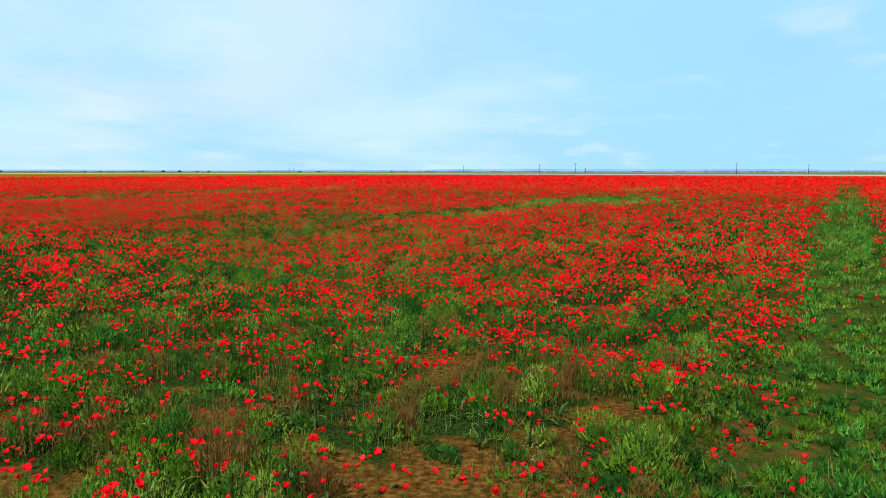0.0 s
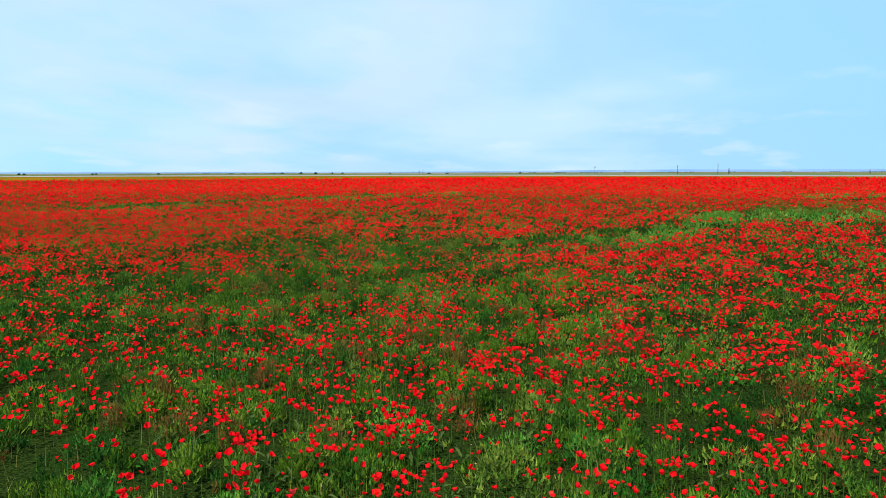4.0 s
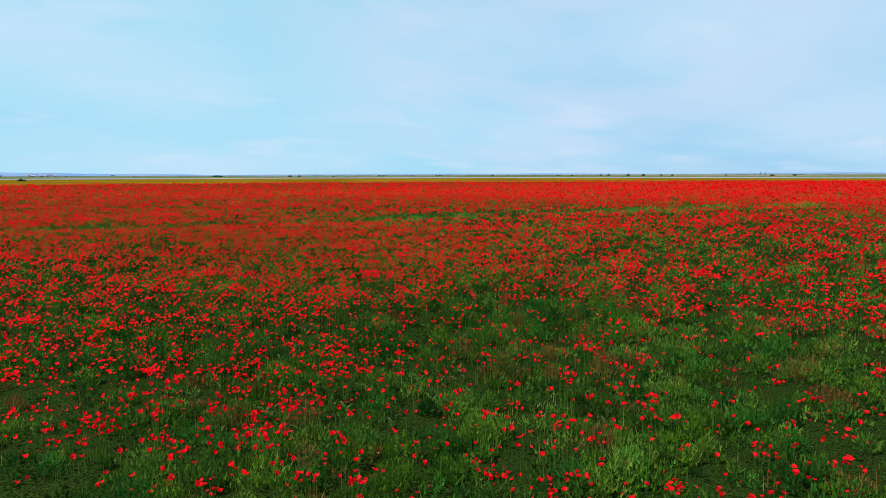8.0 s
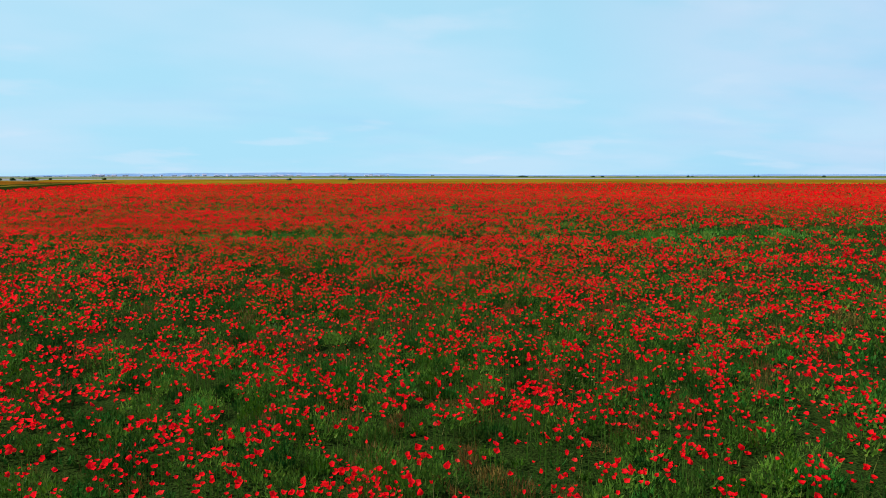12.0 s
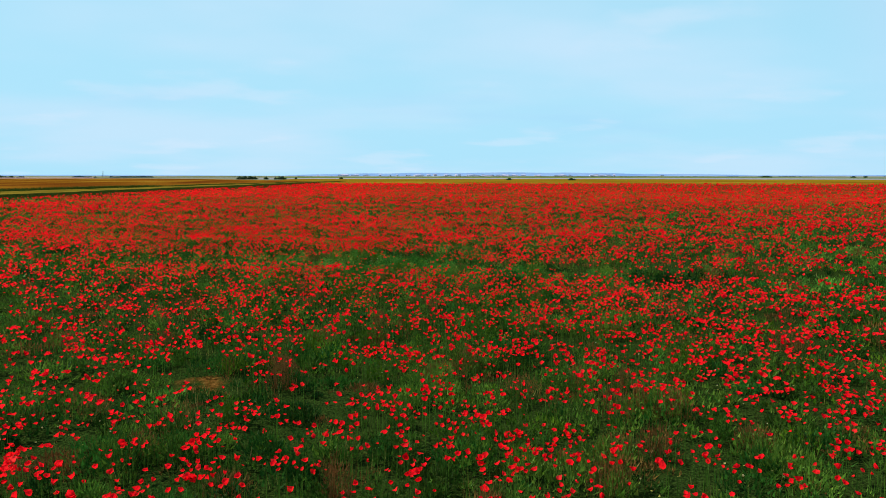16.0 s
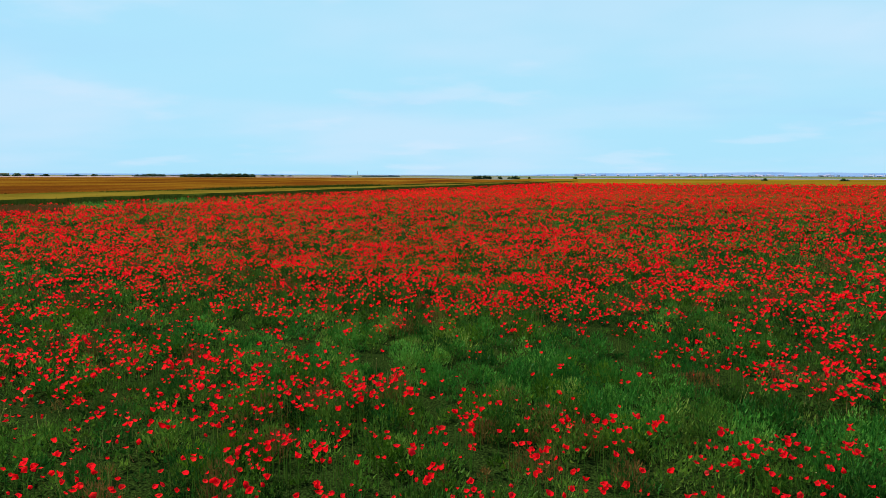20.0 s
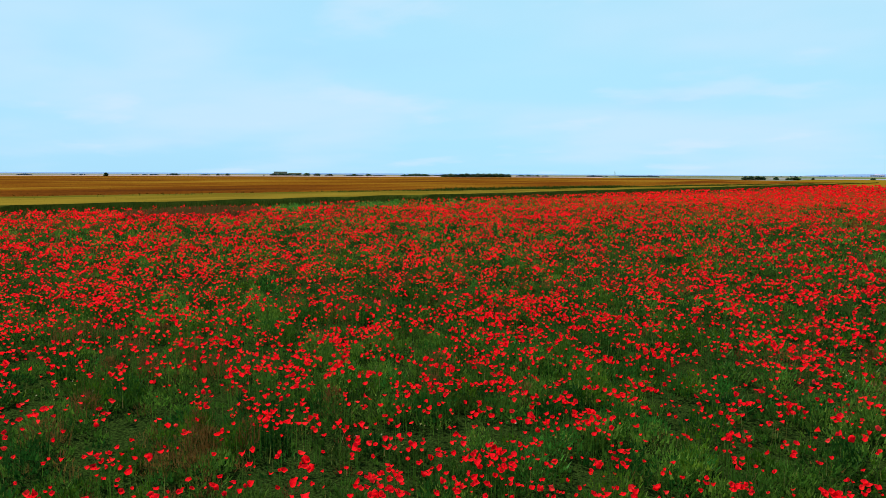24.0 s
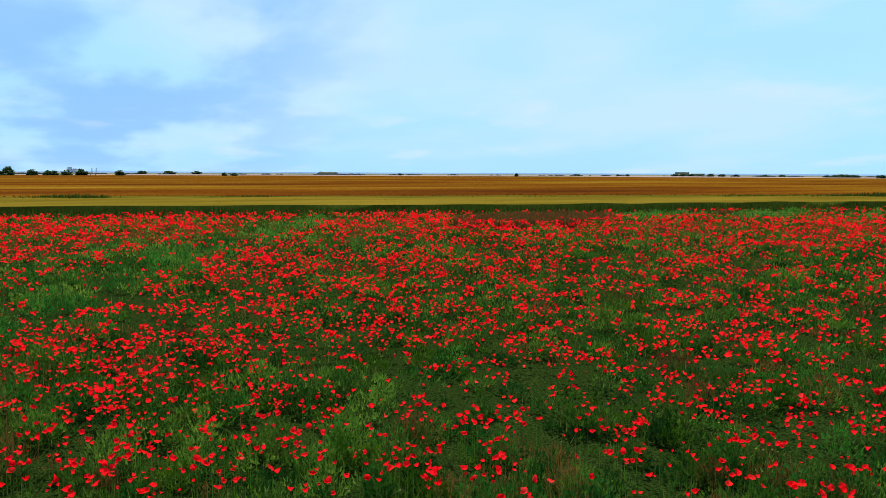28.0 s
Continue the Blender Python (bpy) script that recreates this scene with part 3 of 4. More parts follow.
crop_slab("green_strip", border([(-60, 700), (-20, 720), (20, 930), (60, 930), (95, 860)]), border([(-60, 950), (-20, 1000), (20, 1150), (60, 1300), (95, 1300)]), 0.5, M_FRESH, "dull green distant crop", 60)
crop_slab("stubble_strip", border([(108, 960), (140, 1000), (165, 920), (185, 760), (225, 740)]), border([(108, 1120), (140, 1180), (165, 1100), (185, 900), (225, 880)]), 0.4, M_PINK, "pale pinkish strip behind the golden field", 60)


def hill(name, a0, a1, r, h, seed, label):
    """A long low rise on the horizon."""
    bm = bmesh.new()
    n = 70
    prev = None
    for k in range(n + 1):
        t = k / n
        b = radians(a0 + (a1 - a0) * t)
        prof = h * (math.sin(math.pi * min(max(t, 0), 1)) ** 0.5) * (0.55 + 0.6 * float(fbm(np.array([t * 30.0]), np.array([seed * 3.0]), 0.35, seed)[0]))
        cols = []
        for dr, z in ((-120, -1), (0, prof), (220, prof * 0.8), (400, -1)):
            cols.append(bm.verts.new((-35 - math.sin(b) * (r + dr), 35 + math.cos(b) * (r + dr), z)))
        if prev:
            for q in range(3):
                bm.faces.new((prev[q], cols[q], cols[q + 1], prev[q + 1]))
        prev = cols
    bm.normal_update()
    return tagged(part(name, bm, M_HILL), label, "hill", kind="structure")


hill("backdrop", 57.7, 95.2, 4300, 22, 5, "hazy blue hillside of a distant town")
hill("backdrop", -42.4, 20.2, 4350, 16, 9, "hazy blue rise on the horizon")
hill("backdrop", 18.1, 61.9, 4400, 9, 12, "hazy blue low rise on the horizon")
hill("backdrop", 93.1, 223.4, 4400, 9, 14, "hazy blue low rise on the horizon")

# ---- plants ----


def scatter(count_at, box, cell, seed):
    """Jittered places, count_at(x, y) of them to each square metre."""
    g = np.random.default_rng(seed)
    xs, ys = np.arange(box[0], box[1], cell), np.arange(box[2], box[3], cell)
    X, Y = [v.ravel() + cell / 2 for v in np.meshgrid(xs, ys)]
    n = g.poisson(count_at(X, Y) * cell * cell)
    X, Y = np.repeat(X, n), np.repeat(Y, n)
    return X + g.uniform(-cell / 2, cell / 2, len(X)), Y + g.uniform(-cell / 2, cell / 2, len(Y)), g


def blades(x, y, z0, lean_dir, lean, height, width, face):
    """One triangle each, standing on (x, y, z0)."""
    n = len(x)
    v = np.empty((n, 3, 3), np.float32)
    cx, cy = np.cos(face) * width / 2, np.sin(face) * width / 2
    v[:, 0] = np.stack([x - cx, y - cy, z0], 1)
    v[:, 1] = np.stack([x + cx, y + cy, z0], 1)
    v[:, 2] = np.stack([x + np.cos(lean_dir) * lean, y + np.sin(lean_dir) * lean, z0 + height], 1)
    return v.reshape(-1, 3), np.arange(3 * n).reshape(-1, 3)


BOX = (-175, 70, -20, 175)


def bushes(X, Y):
    """Close-set lumps of the meadow, about half a metre wide."""
    return 0.65 * value_noise(X, Y, 1.9, 111) + 0.35 * value_noise(X, Y, 3.7, 112)


def plant_meadow():
    """The leafy meadow: close mounds of fine upright leaves and some long stalks, with one tone to the mound."""
    def count(X, Y):
        d = sight(X, Y)
        _, soft, pl = cover(X, Y)
        lumps = np.where(d < 40, np.clip((bushes(X, Y) - 0.12) * 2.8, 0.30, 1.8), 0.9)
        young = np.clip((26 - Y) / 12, 0, 1)
        lumps = lumps * (1 - young) + young * np.clip((bushes(X, Y) - 0.26) * 6.0, 0.30, 2.9)
        shut = np.clip((105 - d) / 50, 0.12, 1) + np.clip(soft, 0, 1)
        return np.where(d < 150, MOUNDS * np.minimum(1, (8.0 / np.maximum(d, 1)) ** 1.22), 0) * np.minimum(shut, 1) * (1 + 1.9 * trodden(X, Y)) * np.clip(pl + 0.25 * np.abs(soft), 0.02, 1.4) * lumps
    x, y, g = scatter(count, BOX, 0.25, 101)
    d = sight(x, y)
    _, soft, pl = cover(x, y)
    lush, worn = np.clip(soft, 0, 1), trodden(x, y)
    grow = np.maximum(1, d / 8.0)
    m = len(x)
    early = np.clip((24 - y) / 14, 0, 1)
    mild = np.clip((44 - y) / 12, 0, 1) * np.clip((x + 15) / 7, 0, 1)
    big = g.uniform(0, 1, m) < 0.35 * (1 - worn)          # full bushes among small tufts
    wide = g.uniform(0.09, 0.24, m) * grow ** 0.50 * np.where(big, 1.6, 0.75) * (1 - 0.3 * worn)
    tall = (0.13 + 0.28 * g.beta(1.7, 2.2, m) + 0.16 * (fbm(x, y, 1.0, 81) - 0.45) + 0.60 * (bushes(x, y) - 0.50) + (0.09 + 0.30 * np.clip((d - 25) / 20, 0, 1)) * lush) * np.clip(0.6 + 0.45 * pl, 0.5, 1.1) * (1 - 0.5 * worn)
    tall = np.clip(tall * np.where(big, 1.35, 0.6), 0.05, 0.56 + 0.14 * lush * (d > 25))
    deep = sum(k * np.clip(1.5 - np.hypot(x - sx, y - sy) / sr, 0, 1) for sx, sy, sr, k in SHADY)
    # lumps' tops lighter, hollows darker, far mounds lighter: light and shade put into tone
    tones = np.clip(TONE - 0.06 + (0.17 + 0.08 * np.maximum(early, mild)) * g.normal(0, 1, m) + 0.06 * np.maximum(early, mild) + 0.02 * early + (0.08 + 0.10 * np.clip((d - 11) / 12, 0, 1)) * mild + lush * np.maximum(0.14 + 0.24 * (d > 30), 0.45 * np.clip((x + 10) / 6, 0, 1)) + 0.5 * (fbm(x, y, 0.35, 97) - 0.5) + 0.85 * (bushes(x, y) - 0.5) + 0.12 * np.clip((d - 13) / 20, 0, 1) - deep, 0, 1)
    # 0 meadow leaves, 1 dry brown stalks, 2 lush green, 3 dark herbs, 4 fresh weeds
    pick, herb = g.uniform(0, 1, m), fbm(x, y, 0.5, 131)
    kind = np.where(pick < np.clip(0.10 + (herb - 0.42) * 1.6, 0.04, 0.40), 3, 0)
    kind = np.where(pick > 1 - np.clip(0.05 + 0.14 * early + 0.30 * mild + (fbm(x, y, 0.8, 61) - 0.45) * 1.2, 0.03, 0.60), 4, kind)
    tones = np.where(kind == 4, tones - np.where(mild < 0.3, 0.25, 0.08), tones)
    kind = np.where(g.uniform(0, 1, m) < np.clip(0.80 * soft + (fbm(x, y, 0.4, 95) - 0.5) * 0.8, 0.05, 0.75), 2, kind)
    kind = np.where(deep > 0.25, 3, kind)
    kind = np.where(g.uniform(0, 1, m) < np.clip(0.10 - 0.5 * soft + 0.08 * early + 0.55 * (fbm(x, y, 0.6, 91) - 0.5), 0.02, 0.60), 1, kind)
    tones = np.minimum(tones, 0.74 + 0.26 * np.maximum(mild, lush)) * (1 - 0.12 * early * (d < 14)) - 0.10 * worn
    k = np.maximum(6, LEAVES * np.where(big, 3.2, 0.55) * g.uniform(0.6, 1.4, m) * grow ** -0.78).astype(int)
    n = int(k.sum())

    def rep(v):
        return np.repeat(v, k)
    a, up = g.uniform(0, 6.283, n), g.uniform(0.0, 1.0, n) ** 0.75
    sort = g.uniform(0, 1, n)
    stalk, broad = sort < np.where(rep(kind) == 1, 0.24, 0.05), (sort > np.where(rep(d) < 13, 0.72, 0.86)) & (rep(kind) != 1)
    up = np.where(broad, up * 0.6, up)
    out = rep(wide) * np.sqrt(np.clip(1.03 - up * up, 0, 1)) * np.sqrt(g.uniform(0.05, 1.15, n))
    bx, by = rep(x) + np.cos(a) * out, rep(y) + np.sin(a) * out
    base = np.where(stalk, 0.25 * rep(tall) * up, rep(tall) * up * 0.82)
    long = np.where(stalk, rep(tall) * g.uniform(0.55, 1.15, n), np.where(broad, g.uniform(0.055, 0.095, n), g.uniform(0.03, 0.08, n)) * rep(grow ** 0.50))
    lean = np.where(stalk, long * np.abs(g.normal(0.05, 0.12, n)), long * g.uniform(0.15, 1.1, n) * (1.1 - 0.6 * up))
    width = np.where(stalk, g.uniform(0.005, 0.011, n), np.where(broad, g.uniform(0.030, 0.052, n), g.uniform(0.012, 0.026, n))) * rep(grow ** 0.72)
    v, _ = blades(bx, by, relief(bx, by) + base, a + g.normal(0, 0.7, n), lean, long, width, g.uniform(0, 6.283, n))
    v = v.reshape(-1, 3, 3)
    kind, tones = rep(kind), np.clip(rep(tones) + g.normal(0, 1, n) * rep(0.07 + 0.09 * np.maximum(early, mild)), 0, 1)
    for flag, name, mat, label, category in ((0, "grass", M_GRASS, "dense green leafy meadow growth between the poppies", "grass"), (1, "dry_grass", M_DRY, "brown dry stalks among the green growth", "grass"),
                                             (2, "lush_grass", M_LUSH, "bright lush green growth in strips and patches", "grass"), (3, "herb_bushes", M_BUSH, "dense dark green herb bushes among the poppies", "herbs"),
                                             (4, "weeds", M_WEED, "fresh yellow-green leafy weeds in the meadow", "weeds")):
        sel = kind == flag
        vv = v[sel].reshape(-1, 3)
        me = mesh_from(name, vv, np.arange(len(vv)).reshape(-1, 3), mat)
        me.attributes.new("tone", "FLOAT", "POINT").data.foreach_set("value", np.repeat(tones[sel], 3).astype(np.float32))
        tagged(new(name, me), label, category, kind="stuff")


def cup(segments, rings, rnd):
    """A unit poppy blossom: an open cup of overlapping wavy petals, radius 1."""
    v, f = [(0, 0, -0.45)], []
    prof = [(0.75, -0.05), (1.0, 0.45)] if rings == 2 else [(1.0, 0.45)]
    for q, (r, z) in enumerate(prof):
        for k in range(segments):
            a = 2 * math.pi * k / segments
            wave = 1 + rnd.uniform(-0.38, 0.25) * (0.7 if rings == 1 else 1)
            v.append((math.cos(a) * r * wave, math.sin(a) * r * wave, z + rnd.uniform(-0.45, 0.35) * (q + 1) / 2))
    for k in range(segments):
        f.append((0, 1 + k, 1 + (k + 1) % segments))
        if rings == 2:
            a, b = 1 + k, 1 + (k + 1) % segments
            f += [(a, a + segments, b + segments), (a, b + segments, b)]
    return np.array(v), np.array(f)


def blossom_mesh(x, y, z, r, g, segments, rings, mat, name, tilt=0.5):
    rnd = random.Random(5)
    shapes = [cup(segments, rings, rnd) for _ in range(14)]
    nv = len(shapes[0][0])
    n = len(x)
    base = np.stack([s[0] for s in shapes])[g.integers(0, 14, n)]
    spin, ax, tl = g.uniform(0, 6.283, n), g.uniform(0, 6.283, n), np.abs(g.normal(0, tilt, n))
    c, s = np.cos(spin)[:, None], np.sin(spin)[:, None]
    px, py, pz = base[:, :, 0] * c - base[:, :, 1] * s, base[:, :, 0] * s + base[:, :, 1] * c, base[:, :, 2] * g.uniform(0.6, 1.6, n)[:, None]
    # tilt about a level axis
    ca, sa, ct, st = np.cos(ax)[:, None], np.sin(ax)[:, None], np.cos(tl)[:, None], np.sin(tl)[:, None]
    u, w = px * ca + py * sa, -px * sa + py * ca
    u, pz = u * ct + pz * st, -u * st + pz * ct
    px, py = u * ca - w * sa, u * sa + w * ca
    v = np.stack([x[:, None] + px * r[:, None], y[:, None] + py * r[:, None], z[:, None] + pz * r[:, None]], 2)
    f = shapes[0][1][None] + (np.arange(n) * nv)[:, None, None]
    return mesh_from(name, v.reshape(-1, 3), f.reshape(-1, 3), mat)


def plant_poppies():
    def count(X, Y):
        d = sight(X, Y)
        fl, _, _ = cover(X, Y)
        return FLOWERS / 1.9 * fl * np.where(d > 120, 0.40, np.where(d > 55, 0.72, 1)) * np.where(d < 420, np.minimum(1, (13.0 / np.maximum(d, 1)) ** 1.10), 0)
    for box, cell, seed in ((BOX, 0.5, 103), ((-430, 260, -60, 450), 2.0, 104)):
        x, y, g = scatter(count, box, cell, seed)
        if seed == 104:
            out = (x < BOX[0]) | (x > BOX[1]) | (y < BOX[2]) | (y > BOX[3])
            x, y = x[out], y[out]
            keep = np.hypot(x + 35, y - 35) < far_rim(x, y) - 12
            x, y = x[keep], y[keep]
        # blossoms stand singly and in close groups
        size = np.minimum(g.geometric(0.52, len(x)) + (g.uniform(0, 1, len(x)) < 0.10) * g.integers(1, 6, len(x)), 9)
        lift = np.repeat(g.normal(0, 0.05, len(x)), size)
        x, y = np.repeat(x, size), np.repeat(y, size)
        x, y = x + g.normal(0, 0.08, len(x)), y + g.normal(0, 0.08, len(x))
        d = sight(x, y)
        z = 0.40 + 0.07 * np.clip((d - 12) / 25, 0, 1) + 0.18 * fbm(x, y, 0.5, 21) + lift + g.normal(0, 0.04, len(x))
        r = (0.012 + 0.035 * g.beta(1.9, 2.0, len(x))) * np.maximum(1, d / 9.0) ** 0.47 * np.where(d > 120, 1.55, np.where(d > 55, 1.1, 1))
        for lo, hi, seg, rings in ((0, 9, 5, 2), (9, 20, 5, 1), (20, 55, 4, 1), (55, 500, 3, 1)):
            s = (d >= lo) & (d < hi)
            if s.sum() < 5:
                continue
            tagged(new("poppies", blossom_mesh(x[s], y[s], relief(x[s], y[s]) + z[s], r[s], g, seg, rings, M_PETAL, "poppies", 0.5 if hi < 55 else 0.9)),
                   "bright red poppies in full bloom across the field", "poppies", kind="stuff")
            if hi <= 9:
                xs, ys, hs = x[s], y[s], z[s]
                v, f = blades(xs, ys, relief(xs, ys) + hs * 0, g.uniform(0, 6.28, len(xs)), hs * 0.02, hs - 0.01, np.full(len(xs), 0.010), g.uniform(0, 6.28, len(xs)))
                me = mesh_from("poppy_stems", v, f, M_GRASS)
                me.attributes.new("tone", "FLOAT", "POINT").data.foreach_set("value", np.full(len(v), 0.5, np.float32))
                tagged(new("poppy_stems", me), "thin hairy green poppy stems", "stems", kind="stuff")


def plant_seed_stalks():
    """Thin pale grass stalks gone to seed."""
    def count(X, Y):
        d = sight(X, Y)
        pl = cover(X, Y)[2]
        return np.where(d < 40, 17.0 * np.minimum(1, (9.0 / np.maximum(d, 1)) ** 1.6), 0) * np.clip((fbm(X, Y, 0.6, 141) - 0.38) * 5, 0.05, 1.5) * pl * (1 - 0.7 * trodden(X, Y)) * np.where(X < -10, 0.5, 1)
    x, y, g = scatter(count, BOX, 0.5, 108)
    n = len(x)
    grow = np.maximum(1, sight(x, y) / 9.0) ** 0.8
    z = g.uniform(0.08, 0.20, n)
    v, f = blades(x, y, relief(x, y) + z, g.uniform(0, 6.283, n), g.uniform(0.0, 0.09, n), g.uniform(0.12, 0.30, n), g.uniform(0.005, 0.012, n) * grow, g.uniform(0, 6.283, n))
    tagged(new("seed_stalks", mesh_from("seed_stalks", v, f, M_SEED)), "thin pale yellow-green grass stalks gone to seed", "grass", kind="stuff")


def plant_pale():
    def count(X, Y):
        d = sight(X, Y)
        pl = cover(X, Y)[2]
        return np.where(d < 22, 9.0 * np.clip((fbm(X, Y, 0.45, 41) - 0.64) * 6, 0, 1) * pl + 0.06, 0)
    x, y, g = scatter(count, BOX, 0.5, 105)
    z = g.uniform(0.28, 0.5, len(x))
    tagged(new("small_blossoms", blossom_mesh(x, y, relief(x, y) + z, g.uniform(0.008, 0.018, len(x)), g, 4, 1, M_PALE, "small_blossoms", 0.4)),
           "small pale yellow and white meadow blossoms", "flowers", kind="stuff")


MOUNDS, LEAVES, TONE, FLOWERS = 10.5, 60.0, 0.53, 38.0
plant_meadow()
plant_poppies()
plant_seed_stalks()
plant_pale()


def plant_tall_weeds():
    """A stand of tall reddish brown weeds gone dry, near the barley."""
    g = np.random.default_rng(88)
    n = 9000
    a, q = g.uniform(0, 6.283, n), np.sqrt(g.uniform(0, 1, n))
    u, w = np.cos(a) * q * 7.0, np.sin(a) * q * 4.2
    c, s = math.cos(radians(14)), math.sin(radians(14))
    x, y = -93.0 + u * c - w * s, 5.0 + u * s + w * c
    keep = fbm(x, y, 0.5, 143) > 0.36
    x, y = x[keep], y[keep]
    n = len(x)
    v, f = blades(x, y, relief(x, y), g.uniform(0, 6.283, n), g.uniform(0.02, 0.2, n), g.uniform(0.45, 0.80, n), g.uniform(0.06, 0.16, n), g.uniform(0, 6.283, n))
    me = mesh_from("dry_weeds", v, f, M_DRY)
    me.attributes.new("tone", "FLOAT", "POINT").data.foreach_set("value", np.repeat(g.uniform(0, 0.5, n), 3).astype(np.float32))
    tagged(new("dry_weeds", me), "tall reddish brown dry weeds beside the barley", "weeds", kind="stuff")


plant_tall_weeds()

# ---- single poppies beside the flight line ----


def petal_mesh(k, rnd):
    """One broad crumpled petal that rises from the heart."""
    bm = bmesh.new()
    grid = []
    for i in range(4):
        row = []
        for j in range(5):
            u, v = i / 3, j / 4 * 2 - 1
            r = 0.006 + 0.036 * u
            a = v * (0.55 + 0.25 * math.sin(u * math.pi)) * 1.25
            z = 0.010 * u + 0.020 * u * u + rnd.uniform(-0.002, 0.002) * (i > 0) + 0.003 * math.sin(v * 7 + k) * u
            rr = r * (1 - 0.18 * v * v * u)
            row.append(bm.verts.new((rr * math.cos(a), rr * math.sin(a), z)))
        grid.append(row)
    for i in range(3):
        for j in range(4):
            bm.faces.new((grid[i][j], grid[i + 1][j], grid[i + 1][j + 1], grid[i][j + 1]))
    bm.normal_update()
    for f in bm.faces:
        f.smooth = True
    me = bpy.data.meshes.new("petal")
    bm.to_mesh(me)
    bm.free()
    me.materials.append(M_PETAL_THING)
    return me


def tube_mesh(name, pts, radii, mat, sides=5):
    bm = bmesh.new()
    rings = []
    for p, r in zip(pts, radii):
        rings.append([bm.verts.new((p[0] + r * math.cos(2 * math.pi * k / sides), p[1] + r * math.sin(2 * math.pi * k / sides), p[2])) for k in range(sides)])
    for a, b in zip(rings, rings[1:]):
        for k in range(sides):
            f = bm.faces.new((a[k], a[(k + 1) % sides], b[(k + 1) % sides], b[k]))
            f.smooth = True
    bm.faces.new(rings[-1])
    bm.faces.new(rings[0][::-1])
    bm.normal_update()
    me = bpy.data.meshes.new(name)
    bm.to_mesh(me)
    bm.free()
    me.materials.append(mat)
    return me


def lobed_leaf(rnd):
    """A feathery basal leaf with cut lobes and a raised midrib."""
    bm = bmesh.new()
    left, mid, right = [], [], []
    for k in range(7):
        u = k / 6
        w = 0.030 * math.sin(math.pi * (0.12 + 0.85 * u)) * (1.0 if k % 2 else 0.45)
        x, z = 0.20 * u, 0.10 * u - 0.12 * u * u
        mid.append(bm.verts.new((x, 0, z)))
        left.append(bm.verts.new((x + 0.012, w, z + 0.006)))
        right.append(bm.verts.new((x + 0.012, -w, z + 0.006)))
    for k in range(6):
        bm.faces.new((mid[k], mid[k + 1], left[k + 1], left[k]))
        bm.faces.new((mid[k], right[k], right[k + 1], mid[k + 1]))
    bm.normal_update()
    me = bpy.data.meshes.new("leaf")
    bm.to_mesh(me)
    bm.free()
    me.materials.append(M_STEM)
    return me


def heart_mesh():
    return tube_mesh("heart", [(0, 0, 0), (0, 0, 0.004), (0, 0, 0.012), (0, 0, 0.015)], [0.005, 0.010, 0.010, 0.006], M_POD, 7)


def bud_mesh():
    return tube_mesh("bud", [(0, 0, -0.012), (0, 0, -0.006), (0, 0, 0.004), (0, 0, 0.012)], [0.003, 0.008, 0.009, 0.004], M_STEM, 6)


def poppy(seed):
    """A field poppy: bent stem, four petals, dark heart, cut leaves and a bud on some."""
    rnd = random.Random(seed)
    base = new("poppy")
    h = rnd.uniform(0.44, 0.60)
    bend = rnd.uniform(0.02, 0.07)
    pts = [(bend * math.sin(u * 2.2) * u, 0.01 * math.sin(u * 5), h * u) for u in (0, 0.25, 0.5, 0.75, 1.0)]
    part("stem", tube_mesh("stem", pts, [0.0035, 0.003, 0.003, 0.0025, 0.0025], M_STEM), None, base)
    top = Matrix.Translation(pts[-1]) @ Euler((rnd.uniform(-0.5, 0.5), rnd.uniform(-0.5, 0.5), 0)).to_matrix().to_4x4() @ Matrix.Scale(rnd.uniform(0.70, 1.05), 4)
    for k in range(4):
        p = part("petal", petal_mesh(k, rnd), None, base)
        lift = 0.004 if k % 2 else 0.0
        p.matrix_basis = top @ pose(0, 0, lift, 0, -rnd.uniform(-12, 22), 90 * k + rnd.uniform(-8, 8))
    c = part("heart", heart_mesh(), None, base, "black heart of the blossom")
    c.matrix_basis = top
    for k in range(3):
        q = part("leaf", lobed_leaf(rnd), None, base)
        q.matrix_basis = pose(0, 0, 0.03 + 0.07 * k, 0, -rnd.uniform(10, 50), 120 * k + rnd.uniform(-30, 30))
    if seed % 2:
        b = part("bud", bud_mesh(), None, base, "closed green drooping bud")
        b.matrix_basis = pose(0.045, 0.02, h * 0.72)
        part("bud_stalk", tube_mesh("bud_stalk", [(pts[1][0], pts[1][1], pts[1][2]), (0.03, 0.02, h * 0.6), (0.045, 0.02, h * 0.71)], [0.002, 0.0018, 0.0015], M_STEM, 4), None, base)
    return tagged(base, "red field poppy in bloom on a thin green stem" if not seed % 2 else "red field poppy in bloom with a drooping bud",
                  "poppy", "poppies beside the flight line")


def single_poppies():
    kinds = [poppy(k) for k in range(6)]
    g = np.random.default_rng(55)
    spots = []
    for sx, sy, h in STATIONS:
        for _ in range(60):
            a, d = radians(h + g.uniform(-26, 26)), g.uniform(6.2, 9.5)
            spots.append((sx - math.sin(a) * d, sy + math.cos(a) * d))
    spots = np.array(spots)
    fl, _, pl = cover(spots[:, 0], spots[:, 1])
    spots = spots[(fl > g.uniform(0.05, 0.5, len(fl))) & (pl > 0.3)][:285]
    for n, (x, y) in enumerate(spots):
        m = pose(float(x), float(y), float(relief(np.array([x]), np.array([y]))[0]) - 0.005, 0, 0, float(g.uniform(0, 360)))
        if n < len(kinds):
            kinds[n].matrix_basis = m
        else:
            copy_thing(kinds[n % len(kinds)], m)


single_poppies()

# ---- standing barley along the border ----


